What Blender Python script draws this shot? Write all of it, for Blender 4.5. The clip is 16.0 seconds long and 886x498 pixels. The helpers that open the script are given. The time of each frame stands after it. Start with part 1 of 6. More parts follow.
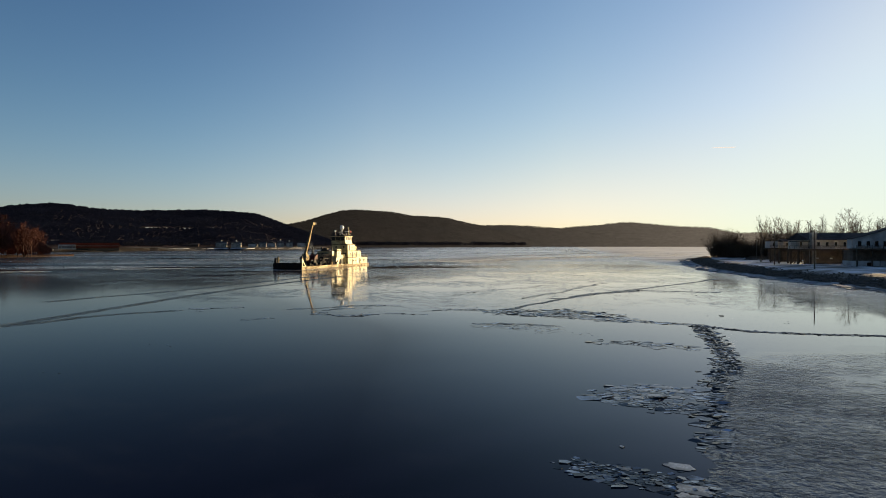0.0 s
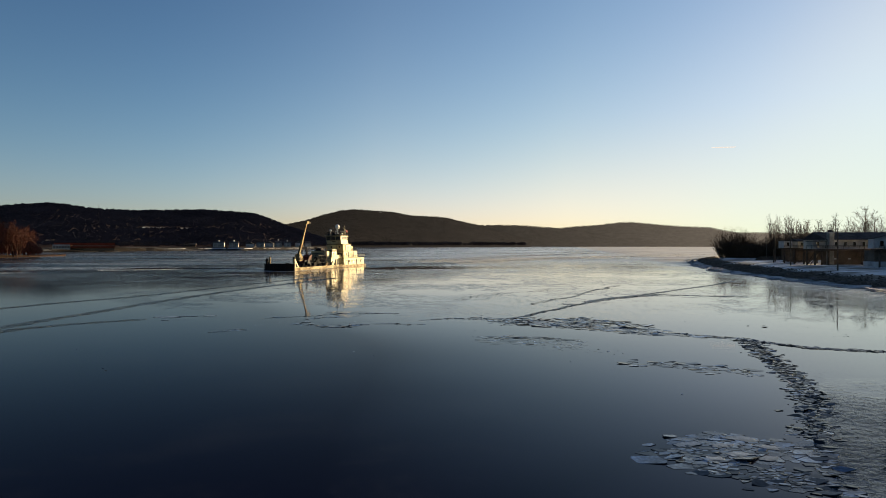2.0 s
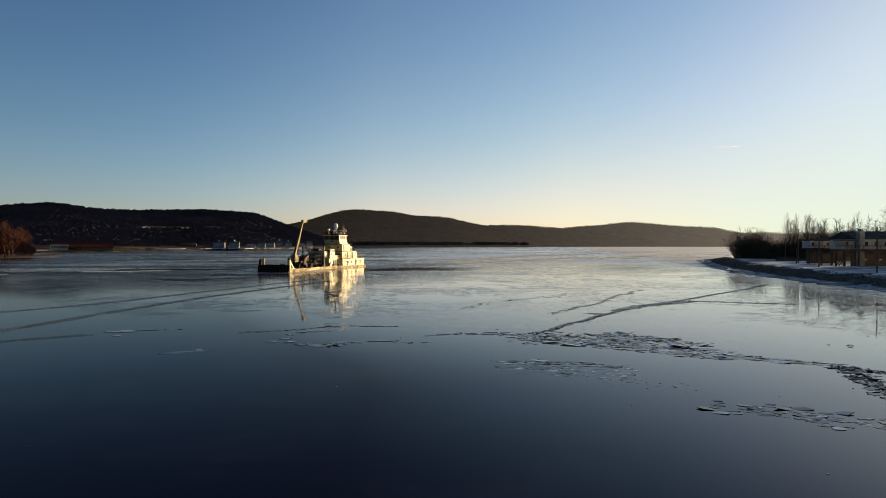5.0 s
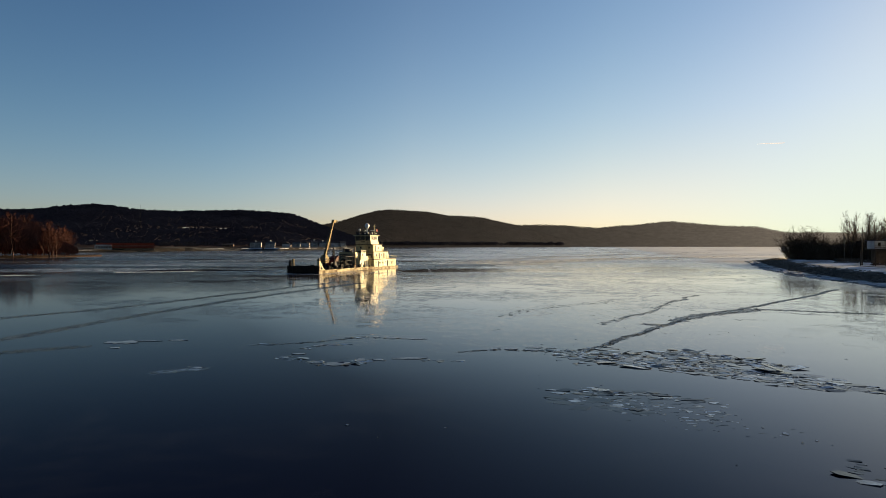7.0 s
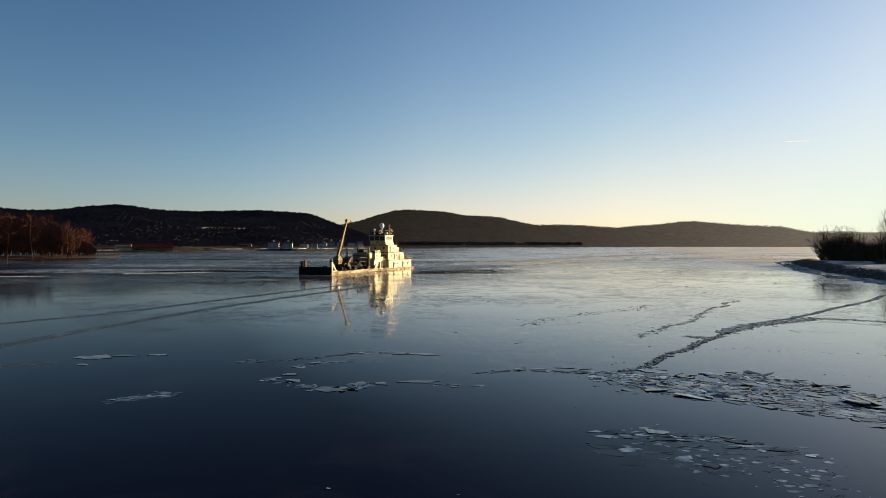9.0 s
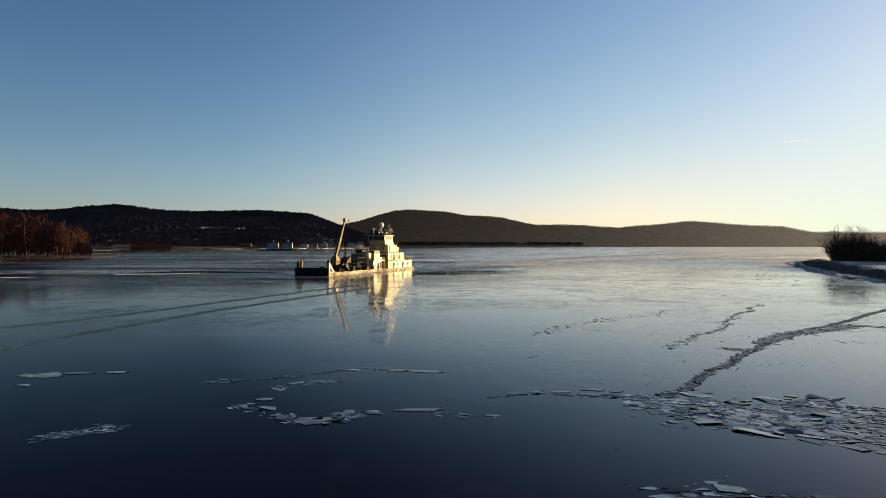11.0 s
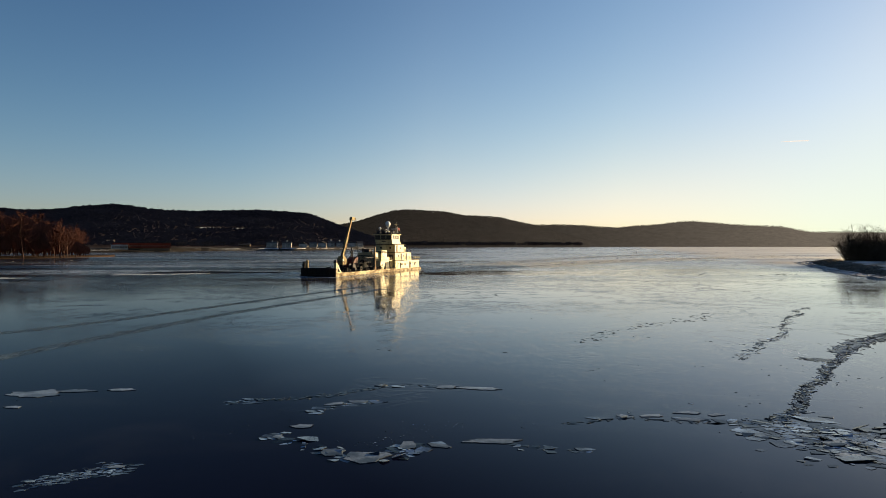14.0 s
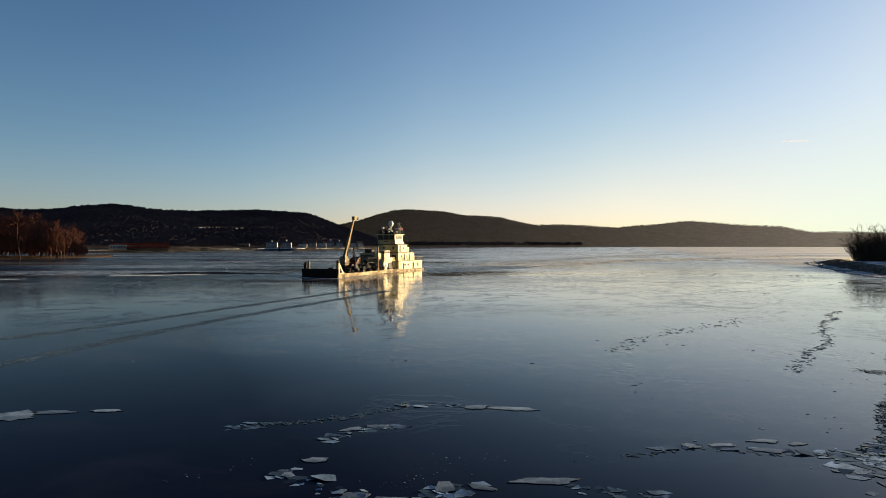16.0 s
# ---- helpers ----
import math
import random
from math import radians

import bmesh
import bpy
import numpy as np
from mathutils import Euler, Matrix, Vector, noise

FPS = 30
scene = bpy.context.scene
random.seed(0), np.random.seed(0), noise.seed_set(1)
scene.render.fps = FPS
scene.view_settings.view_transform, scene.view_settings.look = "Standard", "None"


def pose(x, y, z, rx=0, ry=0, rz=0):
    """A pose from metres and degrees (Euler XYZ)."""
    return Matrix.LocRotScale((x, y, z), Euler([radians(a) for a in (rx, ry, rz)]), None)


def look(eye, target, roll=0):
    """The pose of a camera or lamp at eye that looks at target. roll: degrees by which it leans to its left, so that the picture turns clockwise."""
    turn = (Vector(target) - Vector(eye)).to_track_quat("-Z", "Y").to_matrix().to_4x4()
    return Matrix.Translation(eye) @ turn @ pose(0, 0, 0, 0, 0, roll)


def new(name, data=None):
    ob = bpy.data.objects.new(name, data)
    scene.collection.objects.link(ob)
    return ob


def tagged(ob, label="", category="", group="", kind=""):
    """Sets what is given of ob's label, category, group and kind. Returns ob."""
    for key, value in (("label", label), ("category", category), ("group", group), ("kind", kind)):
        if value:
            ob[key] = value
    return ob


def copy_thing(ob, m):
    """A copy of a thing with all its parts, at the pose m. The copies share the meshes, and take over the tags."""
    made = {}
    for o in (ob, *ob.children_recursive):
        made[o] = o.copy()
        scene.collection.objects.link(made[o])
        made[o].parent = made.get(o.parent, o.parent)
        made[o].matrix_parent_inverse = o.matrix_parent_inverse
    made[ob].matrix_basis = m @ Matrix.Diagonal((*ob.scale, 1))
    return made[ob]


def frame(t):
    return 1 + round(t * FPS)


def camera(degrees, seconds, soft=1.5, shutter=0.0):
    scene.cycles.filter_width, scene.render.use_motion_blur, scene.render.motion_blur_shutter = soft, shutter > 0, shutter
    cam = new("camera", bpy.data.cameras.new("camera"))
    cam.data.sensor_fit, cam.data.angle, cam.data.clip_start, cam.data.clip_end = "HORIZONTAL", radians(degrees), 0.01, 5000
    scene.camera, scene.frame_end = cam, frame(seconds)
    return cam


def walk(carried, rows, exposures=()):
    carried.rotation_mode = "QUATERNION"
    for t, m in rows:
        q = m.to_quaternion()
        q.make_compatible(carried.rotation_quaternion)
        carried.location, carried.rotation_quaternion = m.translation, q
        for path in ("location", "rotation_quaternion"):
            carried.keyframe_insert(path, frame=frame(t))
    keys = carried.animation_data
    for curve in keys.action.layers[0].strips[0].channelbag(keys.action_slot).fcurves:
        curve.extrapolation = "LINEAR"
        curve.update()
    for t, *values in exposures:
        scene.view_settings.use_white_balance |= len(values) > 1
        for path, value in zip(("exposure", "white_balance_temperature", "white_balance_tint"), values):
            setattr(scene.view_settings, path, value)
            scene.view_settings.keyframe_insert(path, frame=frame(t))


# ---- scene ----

cam = camera(76.94, 16.0, soft=0.6)
PITCH = -0.38
PATH = [
    (0, -0.26, -0.80, 7.41, 0.00),
    (0.5, -0.24, 1.35, 7.41, -0.02),
    (1, -0.24, 3.30, 7.40, -0.02),
    (1.5, -0.26, 5.19, 7.40, -0.03),
    (2, -0.31, 7.02, 7.39, -0.05),
    (2.5, -0.37, 8.75, 7.39, -0.06),
    (3, -0.46, 10.45, 7.38, -0.09),
    (5.5, -0.84, 18.20, 7.40, 0.45),
    (6, -0.82, 19.85, 7.42, 1.50),
    (6.5, -0.90, 21.33, 7.46, 2.60),
    (7, -1.00, 22.74, 7.53, 3.63),
    (7.5, -1.10, 24.13, 7.57, 4.25),
    (8, -1.14, 25.57, 7.61, 4.78),
    (8.5, -1.19, 27.10, 7.63, 5.14),
    (9, -1.23, 28.66, 7.65, 5.42),
    (11.5, -2.36, 34.88, 7.65, 5.50),
    (12, -2.88, 35.60, 7.63, 5.52),
    (12.5, -3.53, 36.20, 7.60, 5.47),
    (13, -4.25, 36.80, 7.56, 5.40),
    (13.5, -4.90, 37.47, 7.52, 5.34),
    (14, -5.46, 38.21, 7.50, 5.29),
    (14.5, -5.95, 39.00, 7.49, 5.25),
    (15, -6.39, 39.85, 7.50, 5.22),
    (15.5, -6.78, 40.69, 7.52, 5.21),
    (16, -7.16, 41.60, 7.53, 5.22),
]
walk(cam, [(t, pose(x, y, z, 90 + PITCH, 0, yaw)) for t, x, y, z, yaw in PATH], exposures=[(0, 1.16, 7050, 17), (3, 1.13, 7050, 17), (5.5, 1.10, 7050, 17), (7, 1.13, 7050, 17), (9, 1.18, 7050, 17), (16, 1.20, 7050, 17)])

# ---- light: a low winter sun on the far right, clear sky ----
SUN_AZ, SUN_EL = 54.0, 7.0
sky_world = bpy.data.worlds.new("sky")
scene.world = sky_world
sky_world.use_nodes = True
wn = sky_world.node_tree
sky = wn.nodes.new("ShaderNodeTexSky")
sky.sky_type, sky.sun_disc = "NISHITA", False
sky.sun_elevation, sky.sun_rotation = radians(SUN_EL), radians(SUN_AZ)
sky.altitude, sky.air_density, sky.dust_density, sky.ozone_density = 150, 0.8, 0.85, 3.0
split, joined = wn.nodes.new("ShaderNodeSeparateColor"), wn.nodes.new("ShaderNodeCombineColor")
wn.links.new(sky.outputs[0], split.inputs[0])


def sum_node(kind, a, c):
    n = wn.nodes.new("ShaderNodeMath")
    n.operation = kind
    for q, v in enumerate((a, c)):
        if isinstance(v, (int, float)):
            n.inputs[q].default_value = v
        else:
            wn.links.new(v, n.inputs[q])
    return n.outputs[0]


# a deep blue sky opposite the sun that pales evenly into thin haze near it
for k, (depth, level, palest) in enumerate(((1.51, 1.17, 4.34), (1.40, 0.985, 5.05), (1.43, 0.81, 4.85))):
    tone = sum_node("MULTIPLY", sum_node("POWER", split.outputs[k], depth), level)
    veil = sum_node("POWER", sum_node("ADD", sum_node("POWER", sum_node("DIVIDE", tone, palest), 1.5), 1.0), 1 / 1.5)
    wn.links.new(sum_node("DIVIDE", tone, veil), joined.inputs[k])
# thin haze: the sky deepens away from the sun, pales round it and warms low down beside it
sa, se = radians(SUN_AZ), radians(SUN_EL)
away = wn.nodes.new("ShaderNodeTexCoord").outputs["Generated"]
facing = wn.nodes.new("ShaderNodeVectorMath")
facing.operation = "DOT_PRODUCT"
facing.inputs[1].default_value = (math.sin(sa) * math.cos(se), math.cos(sa) * math.cos(se), math.sin(se))
wn.links.new(away, facing.inputs[0])
height = wn.nodes.new("ShaderNodeSeparateXYZ")
wn.links.new(away, height.inputs[0])
veil = wn.nodes.new("ShaderNodeValToRGB")
wn.links.new(sum_node("MULTIPLY", sum_node("ADD", facing.outputs["Value"], 1.0), 0.5), veil.inputs[0])
ring = veil.color_ramp.elements
for k, (c, r, g, bl) in enumerate(((-1.0, 0.50, 0.48, 0.50), (-0.55, 0.60, 0.57, 0.59), (-0.2, 0.79, 0.75, 0.75), (0.19, 1.00, 0.93, 0.92), (0.5, 1.34, 1.11, 1.03), (0.75, 1.13, 1.08, 1.06), (0.9, 0.84, 0.96, 1.08), (1.0, 0.72, 0.86, 1.0))):
    e = ring[k] if k < 1 else ring[-1] if k == 7 else ring.new((c + 1) / 2)
    e.position, e.color = (c + 1) / 2, (r / 1.4, g / 1.4, bl / 1.4, 1)
mild = wn.nodes.new("ShaderNodeMixRGB")
mild.blend_type, mild.inputs[0].default_value = "MULTIPLY", 1.0
wn.links.new(joined.outputs[0], mild.inputs[1])
wn.links.new(veil.outputs[0], mild.inputs[2])
low, near, warm = wn.nodes.new("ShaderNodeMapRange"), wn.nodes.new("ShaderNodeMapRange"), wn.nodes.new("ShaderNodeMixRGB")
low.inputs[1].default_value, low.inputs[2].default_value, low.inputs[3].default_value, low.inputs[4].default_value = 0.0, 0.22, 1.0, 0.0
near.inputs[1].default_value, near.inputs[2].default_value = 0.60, 0.95
wn.links.new(height.outputs[2], low.inputs[0])
wn.links.new(facing.outputs["Value"], near.inputs[0])
warm.blend_type, warm.inputs[2].default_value = "MULTIPLY", (1.15, 1.01, 0.80, 1)
wn.links.new(sum_node("MULTIPLY", low.outputs[0], near.outputs[0]), warm.inputs[0])
wn.links.new(mild.outputs[0], warm.inputs[1])
far, dusk = wn.nodes.new("ShaderNodeMapRange"), wn.nodes.new("ShaderNodeMixRGB")
far.inputs[1].default_value, far.inputs[2].default_value, far.inputs[3].default_value, far.inputs[4].default_value = 0.0, 0.75, 1.0, 0.0
wn.links.new(facing.outputs["Value"], far.inputs[0])
dusk.blend_type, dusk.inputs[2].default_value = "MULTIPLY", (1.0, 0.975, 1.02, 1)
wn.links.new(sum_node("MULTIPLY", low.outputs[0], far.outputs[0]), dusk.inputs[0])
wn.links.new(warm.outputs[0], dusk.inputs[1])
wn.links.new(dusk.outputs[0], wn.nodes["Background"].inputs[0])
wn.nodes["Background"].inputs[1].default_value = 0.096 * 1.4
sun = new("sun", bpy.data.lights.new("sun", "SUN"))
sun.data.energy, sun.data.angle, sun.data.color = 9.0, radians(0.6), (1.0, 0.80, 0.46)
sun.matrix_world = look((0, 0, 60), (-math.sin(sa) * 60, -math.cos(sa) * 60, 60 - 60 * math.tan(se)))


# ---- materials ----
def mat(name, col, rough=0.6, metal=0.0, vary=0.25, size=1.0, bump=0.15, bump_size=None, second=None, amount=0.5, isle=0.0, pick=0.0, gloss=None):
    """A surface with coarse and fine variation. second: a colour for stains or wear; isle, pick: spread of tone from piece to piece."""
    m = bpy.data.materials.new(name)
    m.use_nodes = True
    nt = m.node_tree
    N, Lk = nt.nodes, nt.links
    b = N["Principled BSDF"]
    b.inputs["Roughness"].default_value, b.inputs["Metallic"].default_value = rough, metal
    b.inputs["Specular IOR Level"].default_value = gloss if gloss is not None else (0.04 if rough >= 0.85 else 0.5)
    tc = N.new("ShaderNodeTexCoord")
    big, fine = N.new("ShaderNodeTexNoise"), N.new("ShaderNodeTexNoise")
    big.inputs["Scale"].default_value, fine.inputs["Scale"].default_value = 0.35 / size, 4.0 / size
    big.inputs["Detail"].default_value = fine.inputs["Detail"].default_value = 4
    for n in (big, fine):
        Lk.new(tc.outputs["Object"], n.inputs["Vector"])
    mixed = N.new("ShaderNodeMixRGB")
    mixed.inputs[1].default_value = (*col, 1)
    mixed.inputs[2].default_value = (*(second or tuple(c * 0.55 for c in col)), 1)
    ramp = N.new("ShaderNodeMapRange")
    ramp.inputs[1].default_value, ramp.inputs[2].default_value = 0.5 - 0.25 * amount, 0.75 - 0.2 * amount
    Lk.new(big.outputs[0], ramp.inputs[0])
    Lk.new(ramp.outputs[0], mixed.inputs[0])
    tone = N.new("ShaderNodeHueSaturation")
    val = N.new("ShaderNodeMapRange")
    val.inputs[1].default_value, val.inputs[2].default_value = 0.3, 0.7
    val.inputs[3].default_value, val.inputs[4].default_value = 1 - vary, 1 + vary
    Lk.new(fine.outputs[0], val.inputs[0])
    out = val.outputs[0]
    if isle or pick:
        src = N.new("ShaderNodeNewGeometry").outputs["Random Per Island"] if isle else N.new("ShaderNodeObjectInfo").outputs["Random"]
        spread = N.new("ShaderNodeMapRange")
        spread.inputs[3].default_value, spread.inputs[4].default_value = 1 - (isle or pick), 1 + (isle or pick)
        Lk.new(src, spread.inputs[0])
        mul = N.new("ShaderNodeMath")
        mul.operation = "MULTIPLY"
        Lk.new(out, mul.inputs[0]), Lk.new(spread.outputs[0], mul.inputs[1])
        out = mul.outputs[0]
    Lk.new(out, tone.inputs["Value"])
    Lk.new(mixed.outputs[0], tone.inputs["Color"])
    Lk.new(tone.outputs[0], b.inputs["Base Color"])
    if bump:
        bn = N.new("ShaderNodeBump")
        bn.inputs["Strength"].default_value, bn.inputs["Distance"].default_value = bump, bump_size or 0.03 * size
        Lk.new(fine.outputs[0], bn.inputs["Height"])
        Lk.new(bn.outputs[0], b.inputs["Normal"])
    return m


def glass_mat(name, col=(0.008, 0.009, 0.011)):
    m = mat(name, col, 0.2, 0, 0.1, 1.0, 0.02, gloss=0.2)
    return m


CREAM = mat("cream_marine_paint", (0.43, 0.395, 0.245), 0.5, gloss=0.12, vary=0.06, size=1.5, bump=0.05, second=(0.30, 0.255, 0.15), amount=0.5)


def weathered(m, streak=0.3, stain=(0.13, 0.075, 0.03)):
    """Rain-washed paint: rust and dirt that run down in narrow streaks."""
    N, Lk = m.node_tree.nodes, m.node_tree.links
    b = N["Principled BSDF"]
    was = b.inputs["Base Color"].links[0].from_socket
    tc, mp, n, r, mx = (N.new("ShaderNode" + k) for k in ("TexCoord", "Mapping", "TexNoise", "MapRange", "MixRGB"))
    mp.inputs["Scale"].default_value = (2.2, 2.2, 0.22)
    n.inputs["Scale"].default_value, n.inputs["Detail"].default_value, n.inputs["Roughness"].default_value = 1.0, 6, 0.7
    r.inputs[1].default_value, r.inputs[2].default_value, r.inputs[4].default_value = 0.52, 0.70, streak
    Lk.new(tc.outputs["Object"], mp.inputs["Vector"]), Lk.new(mp.outputs[0], n.inputs["Vector"]), Lk.new(n.outputs[0], r.inputs[0])
    Lk.new(r.outputs[0], mx.inputs[0]), Lk.new(was, mx.inputs[1])
    mx.inputs[2].default_value = (*stain, 1)
    Lk.new(mx.outputs[0], b.inputs["Base Color"])
    return m


weathered(CREAM, 0.75)
BUFF = mat("buff_crane_paint", (0.19, 0.155, 0.085), 0.7, gloss=0.05, vary=0.15, size=1.0, bump=0.05, second=(0.13, 0.08, 0.04), amount=0.35)
BLACK = mat("black_hull_paint", (0.009, 0.009, 0.010), 0.75, gloss=0.1, vary=0.4, size=1.2, bump=0.2, second=(0.022, 0.014, 0.01), amount=0.3)
RUBBED = mat("scraped_hull_side", (0.38, 0.33, 0.235), 0.7, gloss=0.05, vary=0.55, size=0.8, bump=0.3, second=(0.10, 0.065, 0.035), amount=0.75)
HULLSIDE = mat("rusty_hull_plating", (0.34, 0.295, 0.205), 0.8, gloss=0.05, vary=0.5, size=0.7, bump=0.3, second=(0.045, 0.028, 0.016), amount=0.55)
weathered(HULLSIDE, 0.9, (0.03, 0.018, 0.010))
weathered(RUBBED, 0.8, (0.05, 0.03, 0.015))
DECK = mat("worn_steel_deck", (0.045, 0.040, 0.034), 0.75, gloss=0.05, vary=0.35, size=1.0, bump=0.2, second=(0.07, 0.045, 0.03), amount=0.5)
RED = mat("red_machine_paint", (0.034, 0.007, 0.006), 0.6, gloss=0.08, vary=0.25, size=0.6, second=(0.09, 0.02, 0.015))
FLAGRED = mat("red_cloth", (0.16, 0.015, 0.015), 0.8, vary=0.15, size=0.3)
STEEL = mat("dark_steel", (0.035, 0.035, 0.038), 0.6, 0.0, gloss=0.05, vary=0.3, size=0.5)
WHITE = mat("white_paint", (0.52, 0.52, 0.52), 0.4, vary=0.05, size=1.0, bump=0.03, second=(0.42, 0.42, 0.42), amount=0.3)
GLASS = glass_mat("dark_window_glass")
RUBBER = mat("black_rubber", (0.015, 0.015, 0.015), 0.85, vary=0.3, size=0.3)
BARK = mat("grey_brown_bark", (0.055, 0.043, 0.033), 0.9, vary=0.4, size=0.6, bump=0.5)
TWIG = mat("brown_twigs", (0.085, 0.060, 0.042), 0.9, vary=0.3, size=1.0, bump=0)
REDTWIG = mat("russet_twigs", (0.040, 0.016, 0.013), 0.9, vary=0.3, size=1.0, bump=0)
PALEBARK = mat("pale_bark", (0.055, 0.040, 0.033), 0.9, vary=0.35, size=0.8, bump=0.3)
ROCK = mat("riprap_limestone", (0.140, 0.117, 0.098), 0.9, vary=0.35, size=0.6, bump=0.5, isle=0.5)
SNOW = mat("trodden_snow", (0.80, 0.81, 0.84), 0.8, vary=0.08, size=3.0, bump=0.4, bump_size=0.08, second=(0.10, 0.08, 0.06), amount=0.75)
BEDROCK = mat("dark_stony_earth", (0.100, 0.081, 0.066), 0.95, vary=0.5, size=0.8, bump=0.6, bump_size=0.1, second=(0.13, 0.13, 0.14), amount=0.25)
SHELF = mat("shelf_ice_and_snow", (0.40, 0.42, 0.45), 0.75, gloss=0.1, vary=0.15, size=1.2, bump=0.4, bump_size=0.06, second=(0.22, 0.25, 0.28), amount=0.6)
SIDING = mat("cream_siding", (0.50, 0.47, 0.41), 0.7, vary=0.06, size=1.0, bump=0.1)
# white boards with their shade put into a darker base colour
FARWALL = mat("shaded_white_boards", (0.38, 0.375, 0.37), 0.9, vary=0.1, size=2.0, bump=0)
GREYSIDE = mat("pale_grey_siding", (0.46, 0.47, 0.48), 0.7, vary=0.06, size=1.0, bump=0.1)
BROWNWALL = mat("brown_block_wall", (0.17, 0.135, 0.108), 0.85, vary=0.2, size=0.8, bump=0.3)
ISLEBARK = mat("island_bark", (0.034, 0.020, 0.018), 0.9, vary=0.35, size=0.8, bump=0.3)
TIMBER = mat("weathered_timber", (0.105, 0.082, 0.064), 0.85, vary=0.3, size=0.6, bump=0.3)
ROOF = mat("dark_shingle_roof", (0.075, 0.07, 0.072), 0.9, vary=0.25, size=0.6, bump=0.4)
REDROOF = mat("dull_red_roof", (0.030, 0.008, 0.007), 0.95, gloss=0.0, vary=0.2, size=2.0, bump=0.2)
CONCRETE = mat("chimney_block", (0.36, 0.345, 0.315), 0.9, vary=0.15, size=0.8, bump=0.3)
POLE = mat("pole_wood", (0.14, 0.115, 0.09), 0.9, vary=0.25, size=0.5, bump=0.3)
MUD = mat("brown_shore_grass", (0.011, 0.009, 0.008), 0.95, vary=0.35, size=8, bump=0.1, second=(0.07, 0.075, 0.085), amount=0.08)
UNDER = mat("dark_brushwood", (0.120, 0.047, 0.036), 0.95, gloss=0.0, vary=0.3, size=2.0, bump=0, isle=0.3)
ISLE = mat("russet_island_soil", (0.045, 0.028, 0.02), 0.95, vary=0.35, size=6, bump=0.3)


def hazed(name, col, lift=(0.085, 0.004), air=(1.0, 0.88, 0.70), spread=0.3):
    """Far distance: woodland with haze put in as emission that grows towards the sun."""
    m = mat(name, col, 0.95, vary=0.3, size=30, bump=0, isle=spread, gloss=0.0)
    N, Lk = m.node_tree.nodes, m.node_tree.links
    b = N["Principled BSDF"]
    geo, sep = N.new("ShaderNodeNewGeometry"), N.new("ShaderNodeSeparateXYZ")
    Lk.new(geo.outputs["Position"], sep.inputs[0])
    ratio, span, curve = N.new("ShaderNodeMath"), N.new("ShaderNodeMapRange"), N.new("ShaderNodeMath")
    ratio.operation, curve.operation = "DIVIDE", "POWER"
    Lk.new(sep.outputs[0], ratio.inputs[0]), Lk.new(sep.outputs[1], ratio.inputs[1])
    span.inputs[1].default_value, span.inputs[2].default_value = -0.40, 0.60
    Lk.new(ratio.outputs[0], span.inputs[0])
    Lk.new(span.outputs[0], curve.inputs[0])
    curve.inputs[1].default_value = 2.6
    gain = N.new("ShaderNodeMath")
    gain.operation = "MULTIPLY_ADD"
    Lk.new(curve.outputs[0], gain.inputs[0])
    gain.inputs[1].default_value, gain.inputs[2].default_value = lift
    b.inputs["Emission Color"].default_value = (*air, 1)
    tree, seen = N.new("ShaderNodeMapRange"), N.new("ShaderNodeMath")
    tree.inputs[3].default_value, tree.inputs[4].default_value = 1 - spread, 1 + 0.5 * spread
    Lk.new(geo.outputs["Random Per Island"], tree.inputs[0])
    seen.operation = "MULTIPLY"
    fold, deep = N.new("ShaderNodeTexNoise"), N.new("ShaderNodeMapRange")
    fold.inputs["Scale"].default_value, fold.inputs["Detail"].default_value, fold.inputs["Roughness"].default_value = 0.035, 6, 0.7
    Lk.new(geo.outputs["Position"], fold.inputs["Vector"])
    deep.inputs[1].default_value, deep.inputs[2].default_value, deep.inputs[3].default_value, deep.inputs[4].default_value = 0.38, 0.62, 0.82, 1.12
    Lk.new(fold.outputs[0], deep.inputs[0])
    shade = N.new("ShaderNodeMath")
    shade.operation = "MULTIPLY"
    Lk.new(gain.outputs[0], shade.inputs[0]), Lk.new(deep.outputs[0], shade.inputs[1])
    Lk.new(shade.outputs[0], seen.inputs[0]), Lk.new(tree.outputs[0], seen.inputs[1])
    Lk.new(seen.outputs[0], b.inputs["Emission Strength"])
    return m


HAZE = hazed("woods_with_haze_glow", (0.010, 0.008, 0.009), (0.075, 0.008), (1.0, 0.90, 0.72), 0.38)
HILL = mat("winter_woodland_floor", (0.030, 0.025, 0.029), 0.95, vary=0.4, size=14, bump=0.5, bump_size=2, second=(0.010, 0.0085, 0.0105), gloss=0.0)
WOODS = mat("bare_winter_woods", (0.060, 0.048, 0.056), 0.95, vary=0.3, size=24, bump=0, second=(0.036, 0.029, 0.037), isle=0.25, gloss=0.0)


